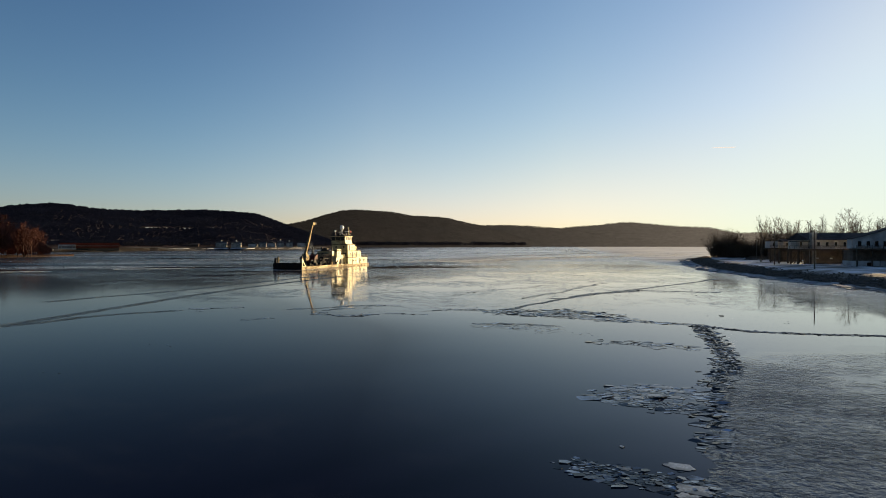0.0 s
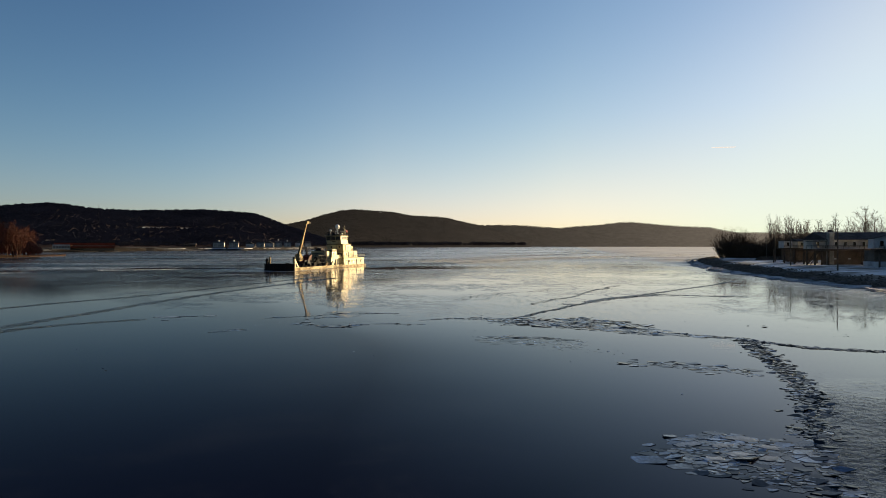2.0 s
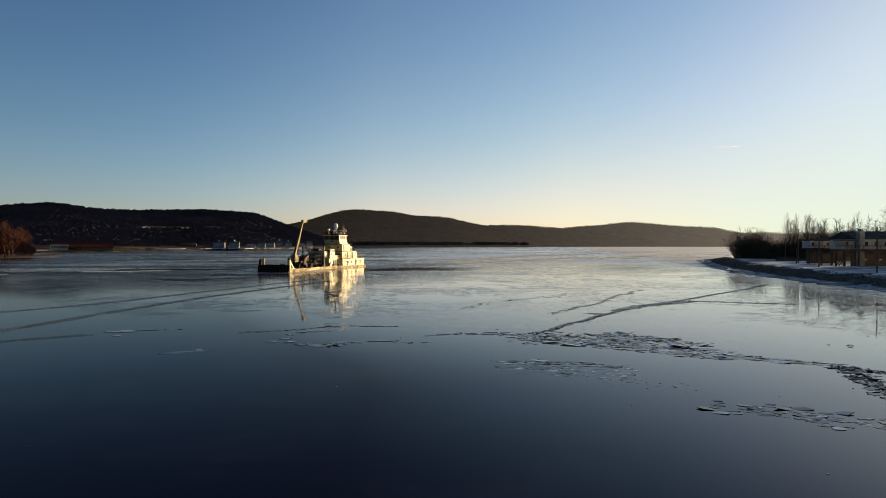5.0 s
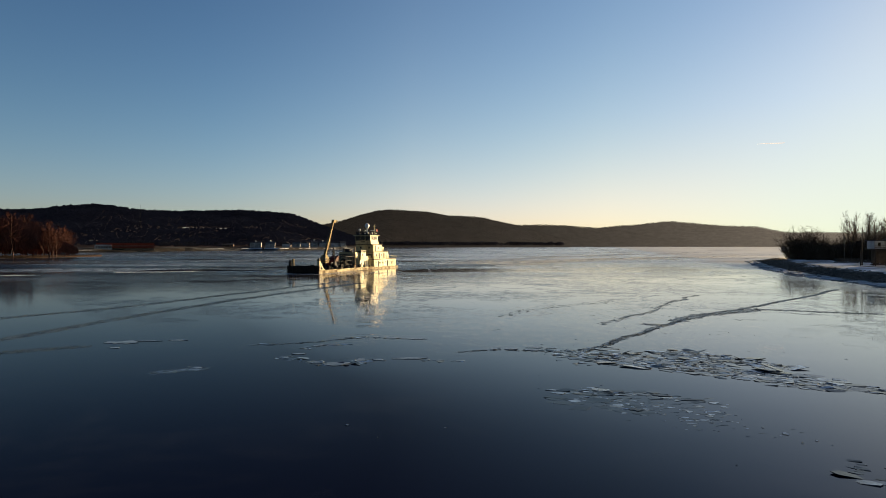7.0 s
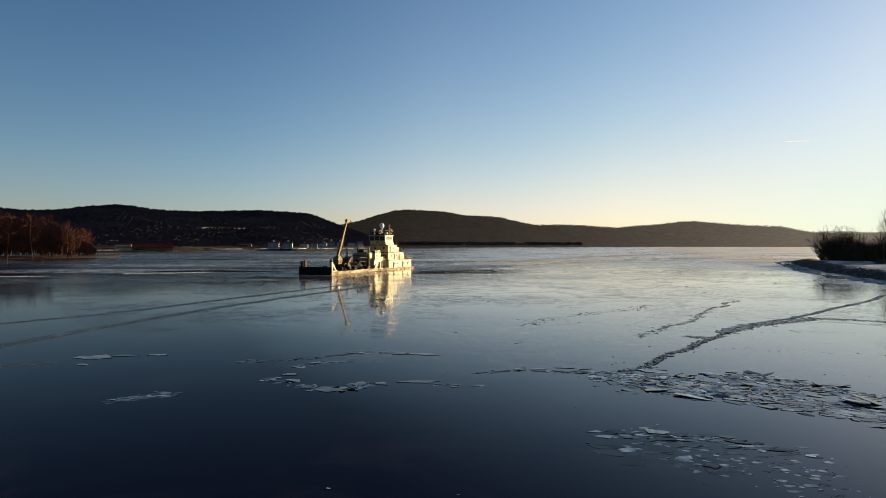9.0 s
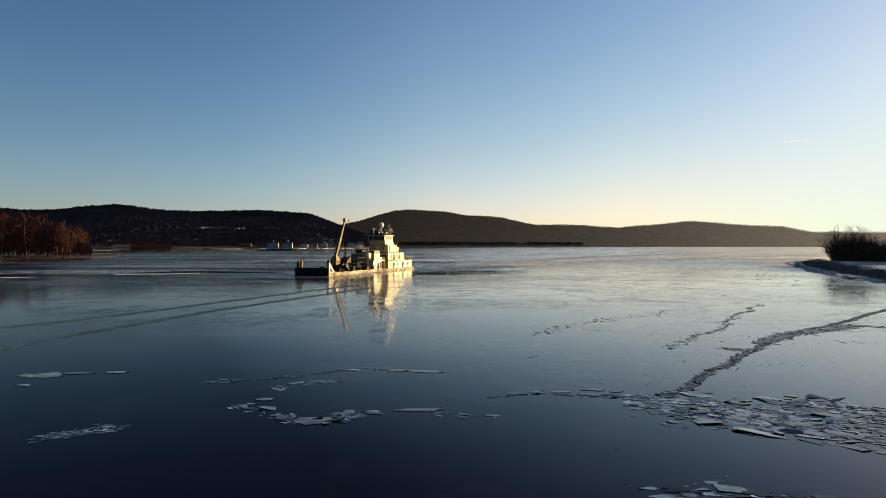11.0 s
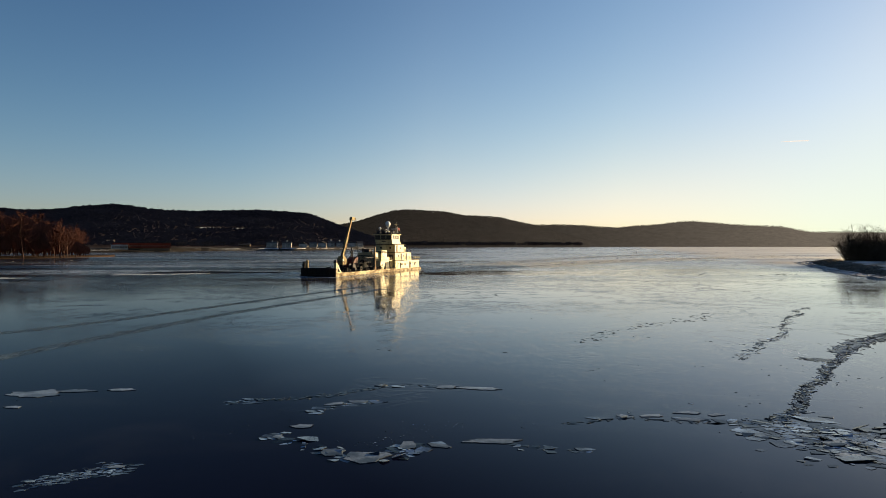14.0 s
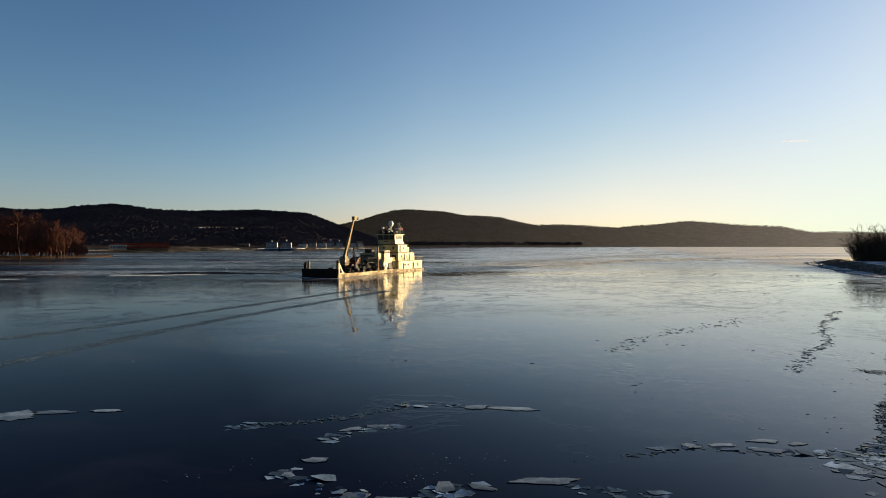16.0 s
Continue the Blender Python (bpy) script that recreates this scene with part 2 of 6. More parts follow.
def ice_mat(name, open_water=False, calm=True):
    """Thin black river ice: dark clear body, smooth top, rougher frosted patches and streaks; or rippled open water."""
    m = bpy.data.materials.new(name)
    m.use_nodes = True
    nt = m.node_tree
    N, Lk = nt.nodes, nt.links
    b = N["Principled BSDF"]
    geo = N.new("ShaderNodeNewGeometry")

    def noisy(sx, sy, detail=4, rough=0.55, warp=0.0):
        mp = N.new("ShaderNodeMapping")
        mp.inputs["Scale"].default_value = (sx, sy, 1)
        Lk.new(geo.outputs["Position"], mp.inputs["Vector"])
        n = N.new("ShaderNodeTexNoise")
        n.inputs["Scale"].default_value, n.inputs["Detail"].default_value, n.inputs["Roughness"].default_value = 1.0, detail, rough
        n.inputs["Distortion"].default_value = warp
        Lk.new(mp.outputs[0], n.inputs["Vector"])
        return n.outputs[0]

    def span(v, a, c, lo=0.0, hi=1.0):
        r = N.new("ShaderNodeMapRange")
        r.inputs[1].default_value, r.inputs[2].default_value, r.inputs[3].default_value, r.inputs[4].default_value = a, c, lo, hi
        Lk.new(v, r.inputs[0])
        return r.outputs[0]

    def op(kind, a, c):
        n = N.new("ShaderNodeMath")
        n.operation = kind
        for k, v in enumerate((a, c)):
            if isinstance(v, (int, float)):
                n.inputs[k].default_value = v
            else:
                Lk.new(v, n.inputs[k])
        return n.outputs[0]

    sep = N.new("ShaderNodeSeparateXYZ")
    Lk.new(geo.outputs["Position"], sep.inputs[0])
    px, py = sep.outputs[0], sep.outputs[1]
    if open_water:
        b.inputs["IOR"].default_value = 1.33
        b.inputs["Base Color"].default_value = (0.003, 0.008, 0.019, 1)
        b.inputs["Roughness"].default_value = 0.05
        h = op("ADD", op("MULTIPLY", noisy(2.0, 2.6, 3, 0.62, 0.8), 0.8), op("MULTIPLY", noisy(5.0, 9.0, 2, 0.5, 0.4), 0.20))
        h = op("MULTIPLY", h, span(noisy(0.10, 0.12, 5, 0.7), 0.36, 0.62, 0.12, 1.0))
        if calm:
            h = op("MULTIPLY", h, span(py, 30.0, 38.0, 1.0, 0.02))
        strength, dist = 1.0, 0.17
    else:
        # IOR set by place: darkens reflections near and left, brightens them far and right
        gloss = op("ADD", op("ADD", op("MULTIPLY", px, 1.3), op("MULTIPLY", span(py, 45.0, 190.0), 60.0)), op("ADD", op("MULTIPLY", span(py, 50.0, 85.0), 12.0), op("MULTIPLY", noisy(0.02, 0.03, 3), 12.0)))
        # patch of raised IOR that brightens the reflection in front of the boat
        mirror_patch = op("MULTIPLY", op("MULTIPLY", span(px, -48.0, -24.0), span(px, 2.0, 24.0, 1.0, 0.0)), span(py, 55.0, 90.0))
        gloss = op("ADD", gloss, op("MULTIPLY", mirror_patch, 9.0))
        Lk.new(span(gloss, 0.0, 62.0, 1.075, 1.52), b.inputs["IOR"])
        frost = op("MULTIPLY", span(noisy(0.006, 0.022, 6, 0.62, 0.4), 0.49, 0.58), span(noisy(0.16, 0.45, 7, 0.8), 0.46, 0.54))
        frost = op("MULTIPLY", op("MULTIPLY", frost, span(py, 95.0, 190.0)), op("MULTIPLY", span(px, -20.0, 70.0, 1.0, 0.5), span(px, -200.0, -50.0, 0.4, 1.0)))
        bankward = op("MULTIPLY", span(op("ADD", px, op("MULTIPLY", noisy(0.03, 0.05, 4), 40.0)), 14.0, 48.0), span(py, 45.0, 72.0))
        film = op("MULTIPLY", bankward, span(noisy(0.22, 0.24, 7, 0.8, 0.8), 0.50, 0.60, 0.0, 0.14))
        rim = noisy(0.05, 0.06, 7, 0.66, 1.2)
        rim = span(op("ABSOLUTE", op("SUBTRACT", rim, 0.5), 0.0), 0.0, 0.012, 1.0, 0.0)
        rim = op("MULTIPLY", rim, span(noisy(0.018, 0.03, 3), 0.40, 0.52))
        flake = noisy(0.24, 0.28, 6, 0.72, 1.8)
        flake = span(op("ABSOLUTE", op("SUBTRACT", flake, 0.5), 0.0), 0.0, 0.022, 1.0, 0.0)
        flake = op("MULTIPLY", flake, span(noisy(0.030, 0.045, 4), 0.46, 0.56))
        lines = op("MULTIPLY", op("MULTIPLY", op("MAXIMUM", rim, flake), span(py, 60.0, 84.0)), span(op("ADD", op("MULTIPLY", px, 0.6), op("MULTIPLY", py, 0.6)), 22.0, 42.0))
        rough_patch = op("MULTIPLY", span(noisy(0.022, 0.05, 5, 0.65, 0.5), 0.42, 0.60), op("MULTIPLY", span(op("ADD", py, op("MULTIPLY", px, 0.5)), 52.0, 100.0), op("MULTIPLY", span(py, 90.0, 260.0, 0.9, 2.6), op("MULTIPLY", span(px, -10.0, 35.0, 1.0, 0.25), span(px, -140.0, -30.0, 0.4, 1.0)))))
        rime = op("MULTIPLY", op("MULTIPLY", span(py, 250.0, 380.0), span(noisy(0.008, 0.022, 6, 0.68, 0.5), 0.40, 0.52)), span(px, -160.0, 20.0, 0.10, 0.85))
        white = op("MINIMUM", op("ADD", op("ADD", frost, op("MAXIMUM", film, rime)), op("ADD", op("MULTIPLY", lines, 0.12), span(noisy(0.09, 0.14, 6, 0.7, 0.6), 0.52, 0.72, 0.0, 0.020))), 1.0)
        mix = N.new("ShaderNodeMixRGB")
        mix.inputs[1].default_value, mix.inputs[2].default_value = (0.0021, 0.0028, 0.0115, 1), (0.25, 0.28, 0.335, 1)
        Lk.new(white, mix.inputs[0])
        Lk.new(mix.outputs[0], b.inputs["Base Color"])
        grain = op("ADD", op("MULTIPLY", span(px, -90.0, -25.0, 1.0, 0.0), 0.04), span(noisy(0.02, 0.03, 5, 0.6), 0.35, 0.70, 0.03, 0.065))
        grain = op("ADD", grain, op("MULTIPLY", span(py, 130.0, 230.0), op("MULTIPLY", span(noisy(0.005, 0.028, 6, 0.66, 0.6), 0.44, 0.58), 0.16)))
        Lk.new(op("ADD", grain, op("ADD", op("MULTIPLY", white, 0.20), op("ADD", op("MULTIPLY", lines, 0.12), op("MULTIPLY", span(op("SUBTRACT", px, op("MULTIPLY", py, 0.22)), 32.0, 54.0), 0.28)))), b.inputs["Roughness"])
        h = op("ADD", op("MULTIPLY", noisy(0.35, 0.45, 4, 0.55, 0.5), 0.3), op("MULTIPLY", noisy(3.0, 5.0, 3), 0.03))
        h = op("ADD", h, op("MULTIPLY", op("MULTIPLY", noisy(2.0, 1.7, 6, 0.72, 0.6), rough_patch), 1.0))
        h = op("ADD", h, op("MULTIPLY", lines, 13.0))
        strength, dist = 0.04, 0.10
    bn = N.new("ShaderNodeBump")
    bn.inputs["Strength"].default_value, bn.inputs["Distance"].default_value = strength, dist
    Lk.new(h, bn.inputs["Height"])
    Lk.new(bn.outputs[0], b.inputs["Normal"])
    return m


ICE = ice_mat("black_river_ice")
WATER = ice_mat("rippled_open_water", True)
TRACK = ice_mat("rippled_boat_track", True, False)
FLOE = mat("broken_ice", (0.14, 0.225, 0.37), 0.22, vary=0.35, size=0.4, bump=0.25, second=(0.020, 0.030, 0.045), amount=0.75, isle=0.6)
FLOEBIG = mat("frosted_floe_ice", (0.155, 0.20, 0.275), 0.3, vary=0.45, size=0.3, bump=0.4, second=(0.035, 0.05, 0.07), amount=0.75, pick=0.5)
# sides of plates coloured dark and matt: no sun glints, shaded-looking gaps
EDGE = mat("dark_ice_edge", (0.032, 0.044, 0.060), 0.7, vary=0.3, size=0.4, bump=0.1, gloss=0.03, isle=0.6)
CLEAR = mat("clear_plate_ice", (0.022, 0.028, 0.036), 0.16, vary=0.5, size=0.5, bump=0.3, second=(0.008, 0.011, 0.015), amount=0.6, pick=0.5)
RUBBLE = mat("dark_brash_ice", (0.012, 0.022, 0.036), 0.13, vary=0.3, size=0.5, bump=0.2, isle=0.7)
for m, q in ((FLOE, 1.30), (FLOEBIG, 1.30), (RUBBLE, 1.16), (CLEAR, 1.13)):
    m.node_tree.nodes["Principled BSDF"].inputs["IOR"].default_value = q


# ---- building helpers ----
def part(name, bm, material, parent=None, label=""):
    me = bpy.data.meshes.new(name)
    bm.to_mesh(me)
    bm.free()
    me.materials.append(material)
    ob = new(name, me)
    if parent is not None:
        ob.parent = parent
    if label:
        ob["label"] = label
    return ob


def raw(name, verts, faces, material, parent=None, smooth=False):
    me = bpy.data.meshes.new(name)
    me.from_pydata(verts, [], faces)
    me.update()
    if smooth:
        me.polygons.foreach_set("use_smooth", [True] * len(me.polygons))
    me.materials.append(material)
    ob = new(name, me)
    if parent is not None:
        ob.parent = parent
    return ob


def thing(name, m, label, category, group="", kind=""):
    ob = new(name)
    ob.empty_display_size = 0.3
    ob.matrix_world = m
    return tagged(ob, label, category, group, kind)


def box(x0, x1, y0, y1, z0, z1, bevel=0.0, bm=None):
    bm = bm or bmesh.new()
    made = bmesh.ops.create_cube(bm, size=1, matrix=Matrix.Translation(((x0 + x1) / 2, (y0 + y1) / 2, (z0 + z1) / 2)) @ Matrix.Diagonal((x1 - x0, y1 - y0, z1 - z0, 1)))
    if bevel:
        edges = list({e for v in made["verts"] for e in v.link_edges})
        bmesh.ops.bevel(bm, geom=edges, offset=bevel, segments=1, affect="EDGES")
    return bm


def tube(bm, a, c, r0, r1=None, n=6):
    a, c = Vector(a), Vector(c)
    d = c - a
    m = Matrix.Translation((a + c) / 2) @ d.to_track_quat("Z", "Y").to_matrix().to_4x4()
    bmesh.ops.create_cone(bm, cap_ends=True, segments=n, radius1=r0, radius2=r0 if r1 is None else r1, depth=d.length, matrix=m)
    return bm


def prism(outline, axis, lo, hi, bm=None):
    """A solid from an outline in a plane, carried along axis (0, 1 or 2) from lo to hi."""
    bm = bm or bmesh.new()

    def at(p, w):
        q = list(p)
        q.insert(axis, w)
        return q

    a = [bm.verts.new(at(p, lo)) for p in outline]
    c = [bm.verts.new(at(p, hi)) for p in outline]
    n = len(a)
    bm.faces.new(a), bm.faces.new(c)
    for k in range(n):
        bm.faces.new((a[k], a[(k + 1) % n], c[(k + 1) % n], c[k]))
    bmesh.ops.recalc_face_normals(bm, faces=bm.faces)
    return bm


def rail(points, height=1.0, r=0.035, bars=2, gap=1.4):
    bm = bmesh.new()
    for a, c in zip(points, points[1:]):
        a, c = Vector(a), Vector(c)
        n = max(1, round((c - a).length / gap))
        for k in range(n + 1):
            p = a.lerp(c, k / n)
            tube(bm, p, p + Vector((0, 0, height)), r, n=4)
        for k in range(bars):
            up = Vector((0, 0, height * (k + 1) / bars))
            tube(bm, a + up, c + up, r, n=4)
    return bm


class Heap:
    """Collects many small pieces for one mesh."""

    def __init__(self):
        self.v, self.f, self.tops = [], [], []

    def slab(self, x, y, r, thick, tilt, rng, long=1.0, turn=None, z=0.0):
        n = rng.randint(3, 6)
        turn = rng.uniform(0, math.tau) if turn is None else turn
        ring = []
        for k in range(n):
            a = math.tau * (k + rng.uniform(-0.3, 0.3)) / n
            q = r * rng.uniform(0.6, 1.15)
            ring.append((q * long * math.cos(a), q * math.sin(a)))
        ca, sb = math.cos(turn), math.sin(turn)
        ta, tb = rng.gauss(0, tilt), rng.gauss(0, tilt)
        low, pts = 9.0, []
        for px, py in ring:
            wx, wy = px * ca - py * sb, px * sb + py * ca
            h = wx * ta + wy * tb
            low = min(low, h)
            pts.append((x + wx, y + wy, h))
        base = len(self.v)
        lift = z - low * 0.6 + rng.uniform(0, 0.012)
        for px, py, h in pts:
            self.v.append((px, py, h + lift + thick))
        for px, py, h in pts:
            self.v.append((px, py, h + lift - 0.02))
        self.f.append(tuple(range(base, base + n)))
        self.tops += [True] + [False] * n
        for k in range(n):
            j = (k + 1) % n
            self.f.append((base + n + k, base + n + j, base + j, base + k))

    def shard(self, ring, cx, cy, thick, ta, tb, z=0.0):
        """A flat plate with the outline ring, tilted about its middle."""
        n, base = len(ring), len(self.v)
        rise = [(px - cx) * ta + (py - cy) * tb for px, py in ring]
        lift = z - min(rise) * 0.5
        for (px, py), h in zip(ring, rise):
            self.v.append((px, py, h + lift + thick))
        for (px, py), h in zip(ring, rise):
            self.v.append((px, py, h + lift - 0.02))
        self.f.append(tuple(range(base, base + n)))
        self.tops += [True] + [False] * n
        for k in range(n):
            j = (k + 1) % n
            self.f.append((base + n + k, base + n + j, base + j, base + k))

    def rock(self, x, y, z, r, rng):
        base = len(self.v)
        s = [rng.uniform(0.6, 1.2) * r for _ in range(3)]
        turn = rng.uniform(0, math.tau)
        ca, sb = math.cos(turn), math.sin(turn)
        corners = [(1, 0.1, 0), (0.4, 0.9, 0.1), (-0.6, 0.8, -0.1), (-1, -0.2, 0), (-0.3, -1, 0.1), (0.6, -0.8, 0), (0.25, 0.2, 0.8), (-0.35, -0.2, 0.75)]
        for cx, cy, cz in corners:
            px, py, pz = (c + rng.uniform(-0.22, 0.22) for c in (cx, cy, cz))
            px, py = px * s[0], py * s[1]
            self.v.append((x + px * ca - py * sb, y + px * sb + py * ca, z + pz * s[2]))
        for f in ((0, 1, 6), (1, 2, 6), (2, 7, 6), (2, 3, 7), (3, 4, 7), (4, 5, 7), (5, 6, 7), (5, 0, 6), (5, 4, 3, 2, 1, 0)):
            self.f.append(tuple(base + k for k in f))

    def crown(self, x, y, z, h, w, rng, n=11):
        """A leafless tree far off: a stem and limbs that spread into a rounded, gappy crown."""
        # all limbs lie edge-on to the sun, so the shape keeps crowns unlit
        a = radians(90 - SUN_AZ)
        ca, sb = math.cos(a), math.sin(a)
        base = len(self.v)
        t = 0.022 * h
        self.v += [(x - t, y, z - 1), (x + t, y, z - 1), (x, y, z + h * 0.7)]
        self.f.append((base, base + 1, base + 2))
        for k in range(n):
            th = 1.9 * (2 * (k + rng.random()) / n - 1)
            q = rng.uniform(0.75, 1.05)
            deep = rng.uniform(-0.5, 0.5) * w
            ex, ez = w * q * math.sin(th), h * (0.60 + 0.40 * q * math.cos(th))
            hz = h * rng.uniform(0.22, 0.45)
            s = w * rng.uniform(0.10, 0.2) * (1 if n < 20 else 0.5)
            px, pz = s * math.cos(th), s * math.sin(th)
            b = len(self.v)
            for lx, lz, dd in ((0, hz, deep), (ex * 0.75 - px, hz + (ez - hz) * 0.72 + pz, deep), (ex, ez, deep), (ex * 0.75 + px, hz + (ez - hz) * 0.72 - pz, deep)):
                self.v.append((x + lx * ca - dd * sb, y + lx * sb + dd * ca, z + lz))
            self.f.append((b, b + 1, b + 2, b + 3))

    def made(self, name, material, label, category, parent=None, edge=None):
        ob = raw(name, self.v, self.f, material, parent)
        if edge is not None:
            ob.data.materials.append(edge)
            ob.data.polygons.foreach_set("material_index", [0 if s else 1 for s in self.tops])
        return tagged(ob, label, category, kind="stuff")


def along(points, step, rng, spread):
    """Places scattered along a line of points."""
    for (x0, y0), (x1, y1) in zip(points, points[1:]):
        n = max(1, round(math.hypot(x1 - x0, y1 - y0) / step))
        for k in range(n):
            f = (k + rng.random()) / n
            yield x0 + (x1 - x0) * f + rng.gauss(0, spread), y0 + (y1 - y0) * f + rng.gauss(0, spread)


# sunlight on the trail is put in as emission
TRAIL = bpy.data.materials.new("glowing_contrail")
TRAIL.use_nodes = True
TRAIL.node_tree.nodes["Principled BSDF"].inputs["Emission Color"].default_value = (1, 0.95, 0.85, 1)
TRAIL.node_tree.nodes["Principled BSDF"].inputs["Emission Strength"].default_value = 0.34


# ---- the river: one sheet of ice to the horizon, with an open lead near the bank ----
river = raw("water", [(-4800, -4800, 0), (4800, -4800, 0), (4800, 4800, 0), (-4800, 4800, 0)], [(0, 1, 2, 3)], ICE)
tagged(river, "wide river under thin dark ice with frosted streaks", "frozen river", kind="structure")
LEAD = [(4, -40), (5.5, 8), (7.6, 16), (9.2, 19.5), (11.2, 24), (13.6, 28.5), (16.8, 33), (19.0, 36.6), (20.4, 37.4), (22, 39.6), (24, 38.4), (27, 38.2), (30, 40.6), (34, 39.4), (41, 42.5), (48, 41), (60, 46), (72, 60), (72, -40)]


def ragged(points, step, rough):
    """A closed outline cut into short steps, each pushed aside by an uneven amount."""
    out = []
    for (x0, y0), (x1, y1) in zip(points, points[1:] + points[:1]):
        d = math.hypot(x1 - x0, y1 - y0)
        n = max(1, round(d / step)) if d < 40 else 1
        for k in range(n):
            x, y = x0 + (x1 - x0) * k / n, y0 + (y1 - y0) * k / n
            q = rough * (noise.noise((x * 0.9, y * 0.9, 5)) + 0.7 * noise.noise((x * 2.7, y * 2.7, 8))) if n > 1 else 0
            out.append((x + q * (y1 - y0) / d, y - q * (x1 - x0) / d))
    return out


def sheet(name, outline, material, label):
    return tagged(raw(name, [(x, y, 0.004) for x, y in outline], [tuple(range(len(outline)))], material), label, "open water", kind="structure")


def ribbon(name, line, width, material, label):
    """A strip of uneven width along a line."""
    v, f = [], []
    for (x0, y0), (x1, y1) in zip(line, line[1:]):
        d = math.hypot(x1 - x0, y1 - y0)
        n = max(1, round(d / 0.5))
        for k in range(n):
            x, y = x0 + (x1 - x0) * k / n, y0 + (y1 - y0) * k / n
            sway = 0.5 * width * noise.noise((x * 0.35, y * 0.35, 2))
            for side in (-1, 1):
                q = sway + side * width / 2 * (1 + 0.9 * noise.noise((x * 0.8, y * 0.8, 11 * side)))
                v.append((x + q * (y1 - y0) / d, y - q * (x1 - x0) / d, 0.003))
    for k in range(len(v) // 2 - 1):
        f.append((2 * k, 2 * k + 1, 2 * k + 3, 2 * k + 2))
    return tagged(raw(name, v, f, material), label, "open water", kind="structure")


sheet("water_open_lead", ragged(LEAD, 0.35, 0.55), WATER, "wind-rippled open water beside the ice edge")


TRACK_EDGE = [(-24, 189), (2, 226), (48, 299), (109, 361), (145, 386), (118, 389), (55, 337), (32, 302), (4, 259), (-17, 229), (-28, 213)]
sheet("water_boat_track", TRACK_EDGE, TRACK, "band of rippled blue water broken open by the towboat")


POOL = [(-104, 181), (-97, 178.5), (-88, 180), (-79, 179.5), (-68, 183), (-62, 188), (-67, 190.5), (-78, 190), (-85, 193), (-94, 191), (-99, 187)]
sheet("water_open_pool", ragged(POOL, 1.0, 1.2), WATER, "dark pool of open water left in the ice by the boat")


# ---- hills ----
def between(v, pairs):
    for (a, p), (b, q) in zip(pairs, pairs[1:]):
        if v <= b:
            return p + (q - p) * max(0.0, (v - a) / (b - a))
    return pairs[-1][1]


EYE0 = Vector((-1.2, 28.7, 7.67))


def polar(az, d):
    return EYE0.x + d * math.sin(radians(az)), EYE0.y + d * math.cos(radians(az))


def ridge(name, outline, shore, far, material, woods, label, count, tall, seed, fields=()):
    """A wooded hill: outline of (bearing, height in thousandths of the distance) at distance far, rising from a shore line."""
    rng = random.Random(seed)
    lo, hi = outline[0][0], outline[-1][0]
    cols = int((hi - lo) / 0.4) + 1
    rows = 12

    def place(az, s):
        d0, d1 = between(az, shore), far
        top = max(3.0, EYE0.z + d1 * between(az, outline) / 1000 - tall * 0.9)
        d = d0 + (d1 - d0) * s
        x, y = polar(az, d)
        k = s ** 1.25
        lump = 6 * noise.noise((x / 130, y / 130, seed)) + 2.5 * noise.noise((x / 45, y / 45, seed))
        return x, y, 5.0 + (top - 5.0) * k + lump * min(1, s * 3) * (1 - s * 0.8)

    v, f = [], []
    for c in range(cols + 1):
        az = lo + (hi - lo) * c / cols
        d0 = between(az, shore)
        v.append((*polar(az, d0 - 30), -1.0))
        v.append((*polar(az, d0 - 18), 2.0))
        for r in range(rows + 1):
            v.append(place(az, r / rows))
        v.append((*polar(az, far * 1.25), 0.0))
    n = rows + 4
    for c in range(cols):
        for r in range(n - 1):
            a = c * n + r
            f.append((a, a + n, a + n + 1, a + 1))
    hill = raw(name, v, f, material, smooth=True)
    tagged(hill, label, "wooded hill", kind="structure")
    heap = Heap()
    for k in range(count):
        az = rng.uniform(lo, hi)
        s = 1 - rng.random() ** 1.5 * 0.97 if k % 8 else rng.uniform(0.96, 1.0)
        if any(a - 0.3 < az < b + 0.3 and c - 0.05 < s < d for a, b, c, d in fields):
            continue
        x, y, z = place(az, s)
        h = tall * (rng.uniform(0.35, 0.8) if k % 8 else rng.uniform(0.55, 1.25))
        heap.crown(x, y, z, h, h * rng.uniform(0.38, 0.60), rng, 11 if k % 8 else 22)
    for a, b, c, d in fields:
        fv, ff = [], []
        for i in range(13):
            for j in range(4):
                x, y, z = place(a + (b - a) * i / 12, c + (d - c) * j / 3 + 0.022 * noise.noise((i * 0.9, j * 0.4, a)))
                fv.append((x, y, z + 0.6))
        for i in range(12):
            for j in range(3):
                q = i * 4 + j
                ff.append((q, q + 4, q + 5, q + 1))
        tagged(raw("snow_field", fv, ff, SHELF), "open snowy field on the wooded bluff", "snow field", "snow fields", "structure")
    return heap.made("far_woods", woods, "bare winter woods covering the hillside", "woods")


L_OUT = [(-49, 49), (-43.9, 53), (-42.1, 51), (-40.1, 53), (-38.6, 58), (-36.9, 61), (-35.8, 63), (-34.3, 61), (-32.5, 57), (-30.1, 56), (-26.7, 57), (-23.6, 59), (-21.5, 58), (-19.3, 56), (-18.2, 52), (-17.1, 44), (-16.1, 37), (-14.3, 26), (-11.4, 9)]
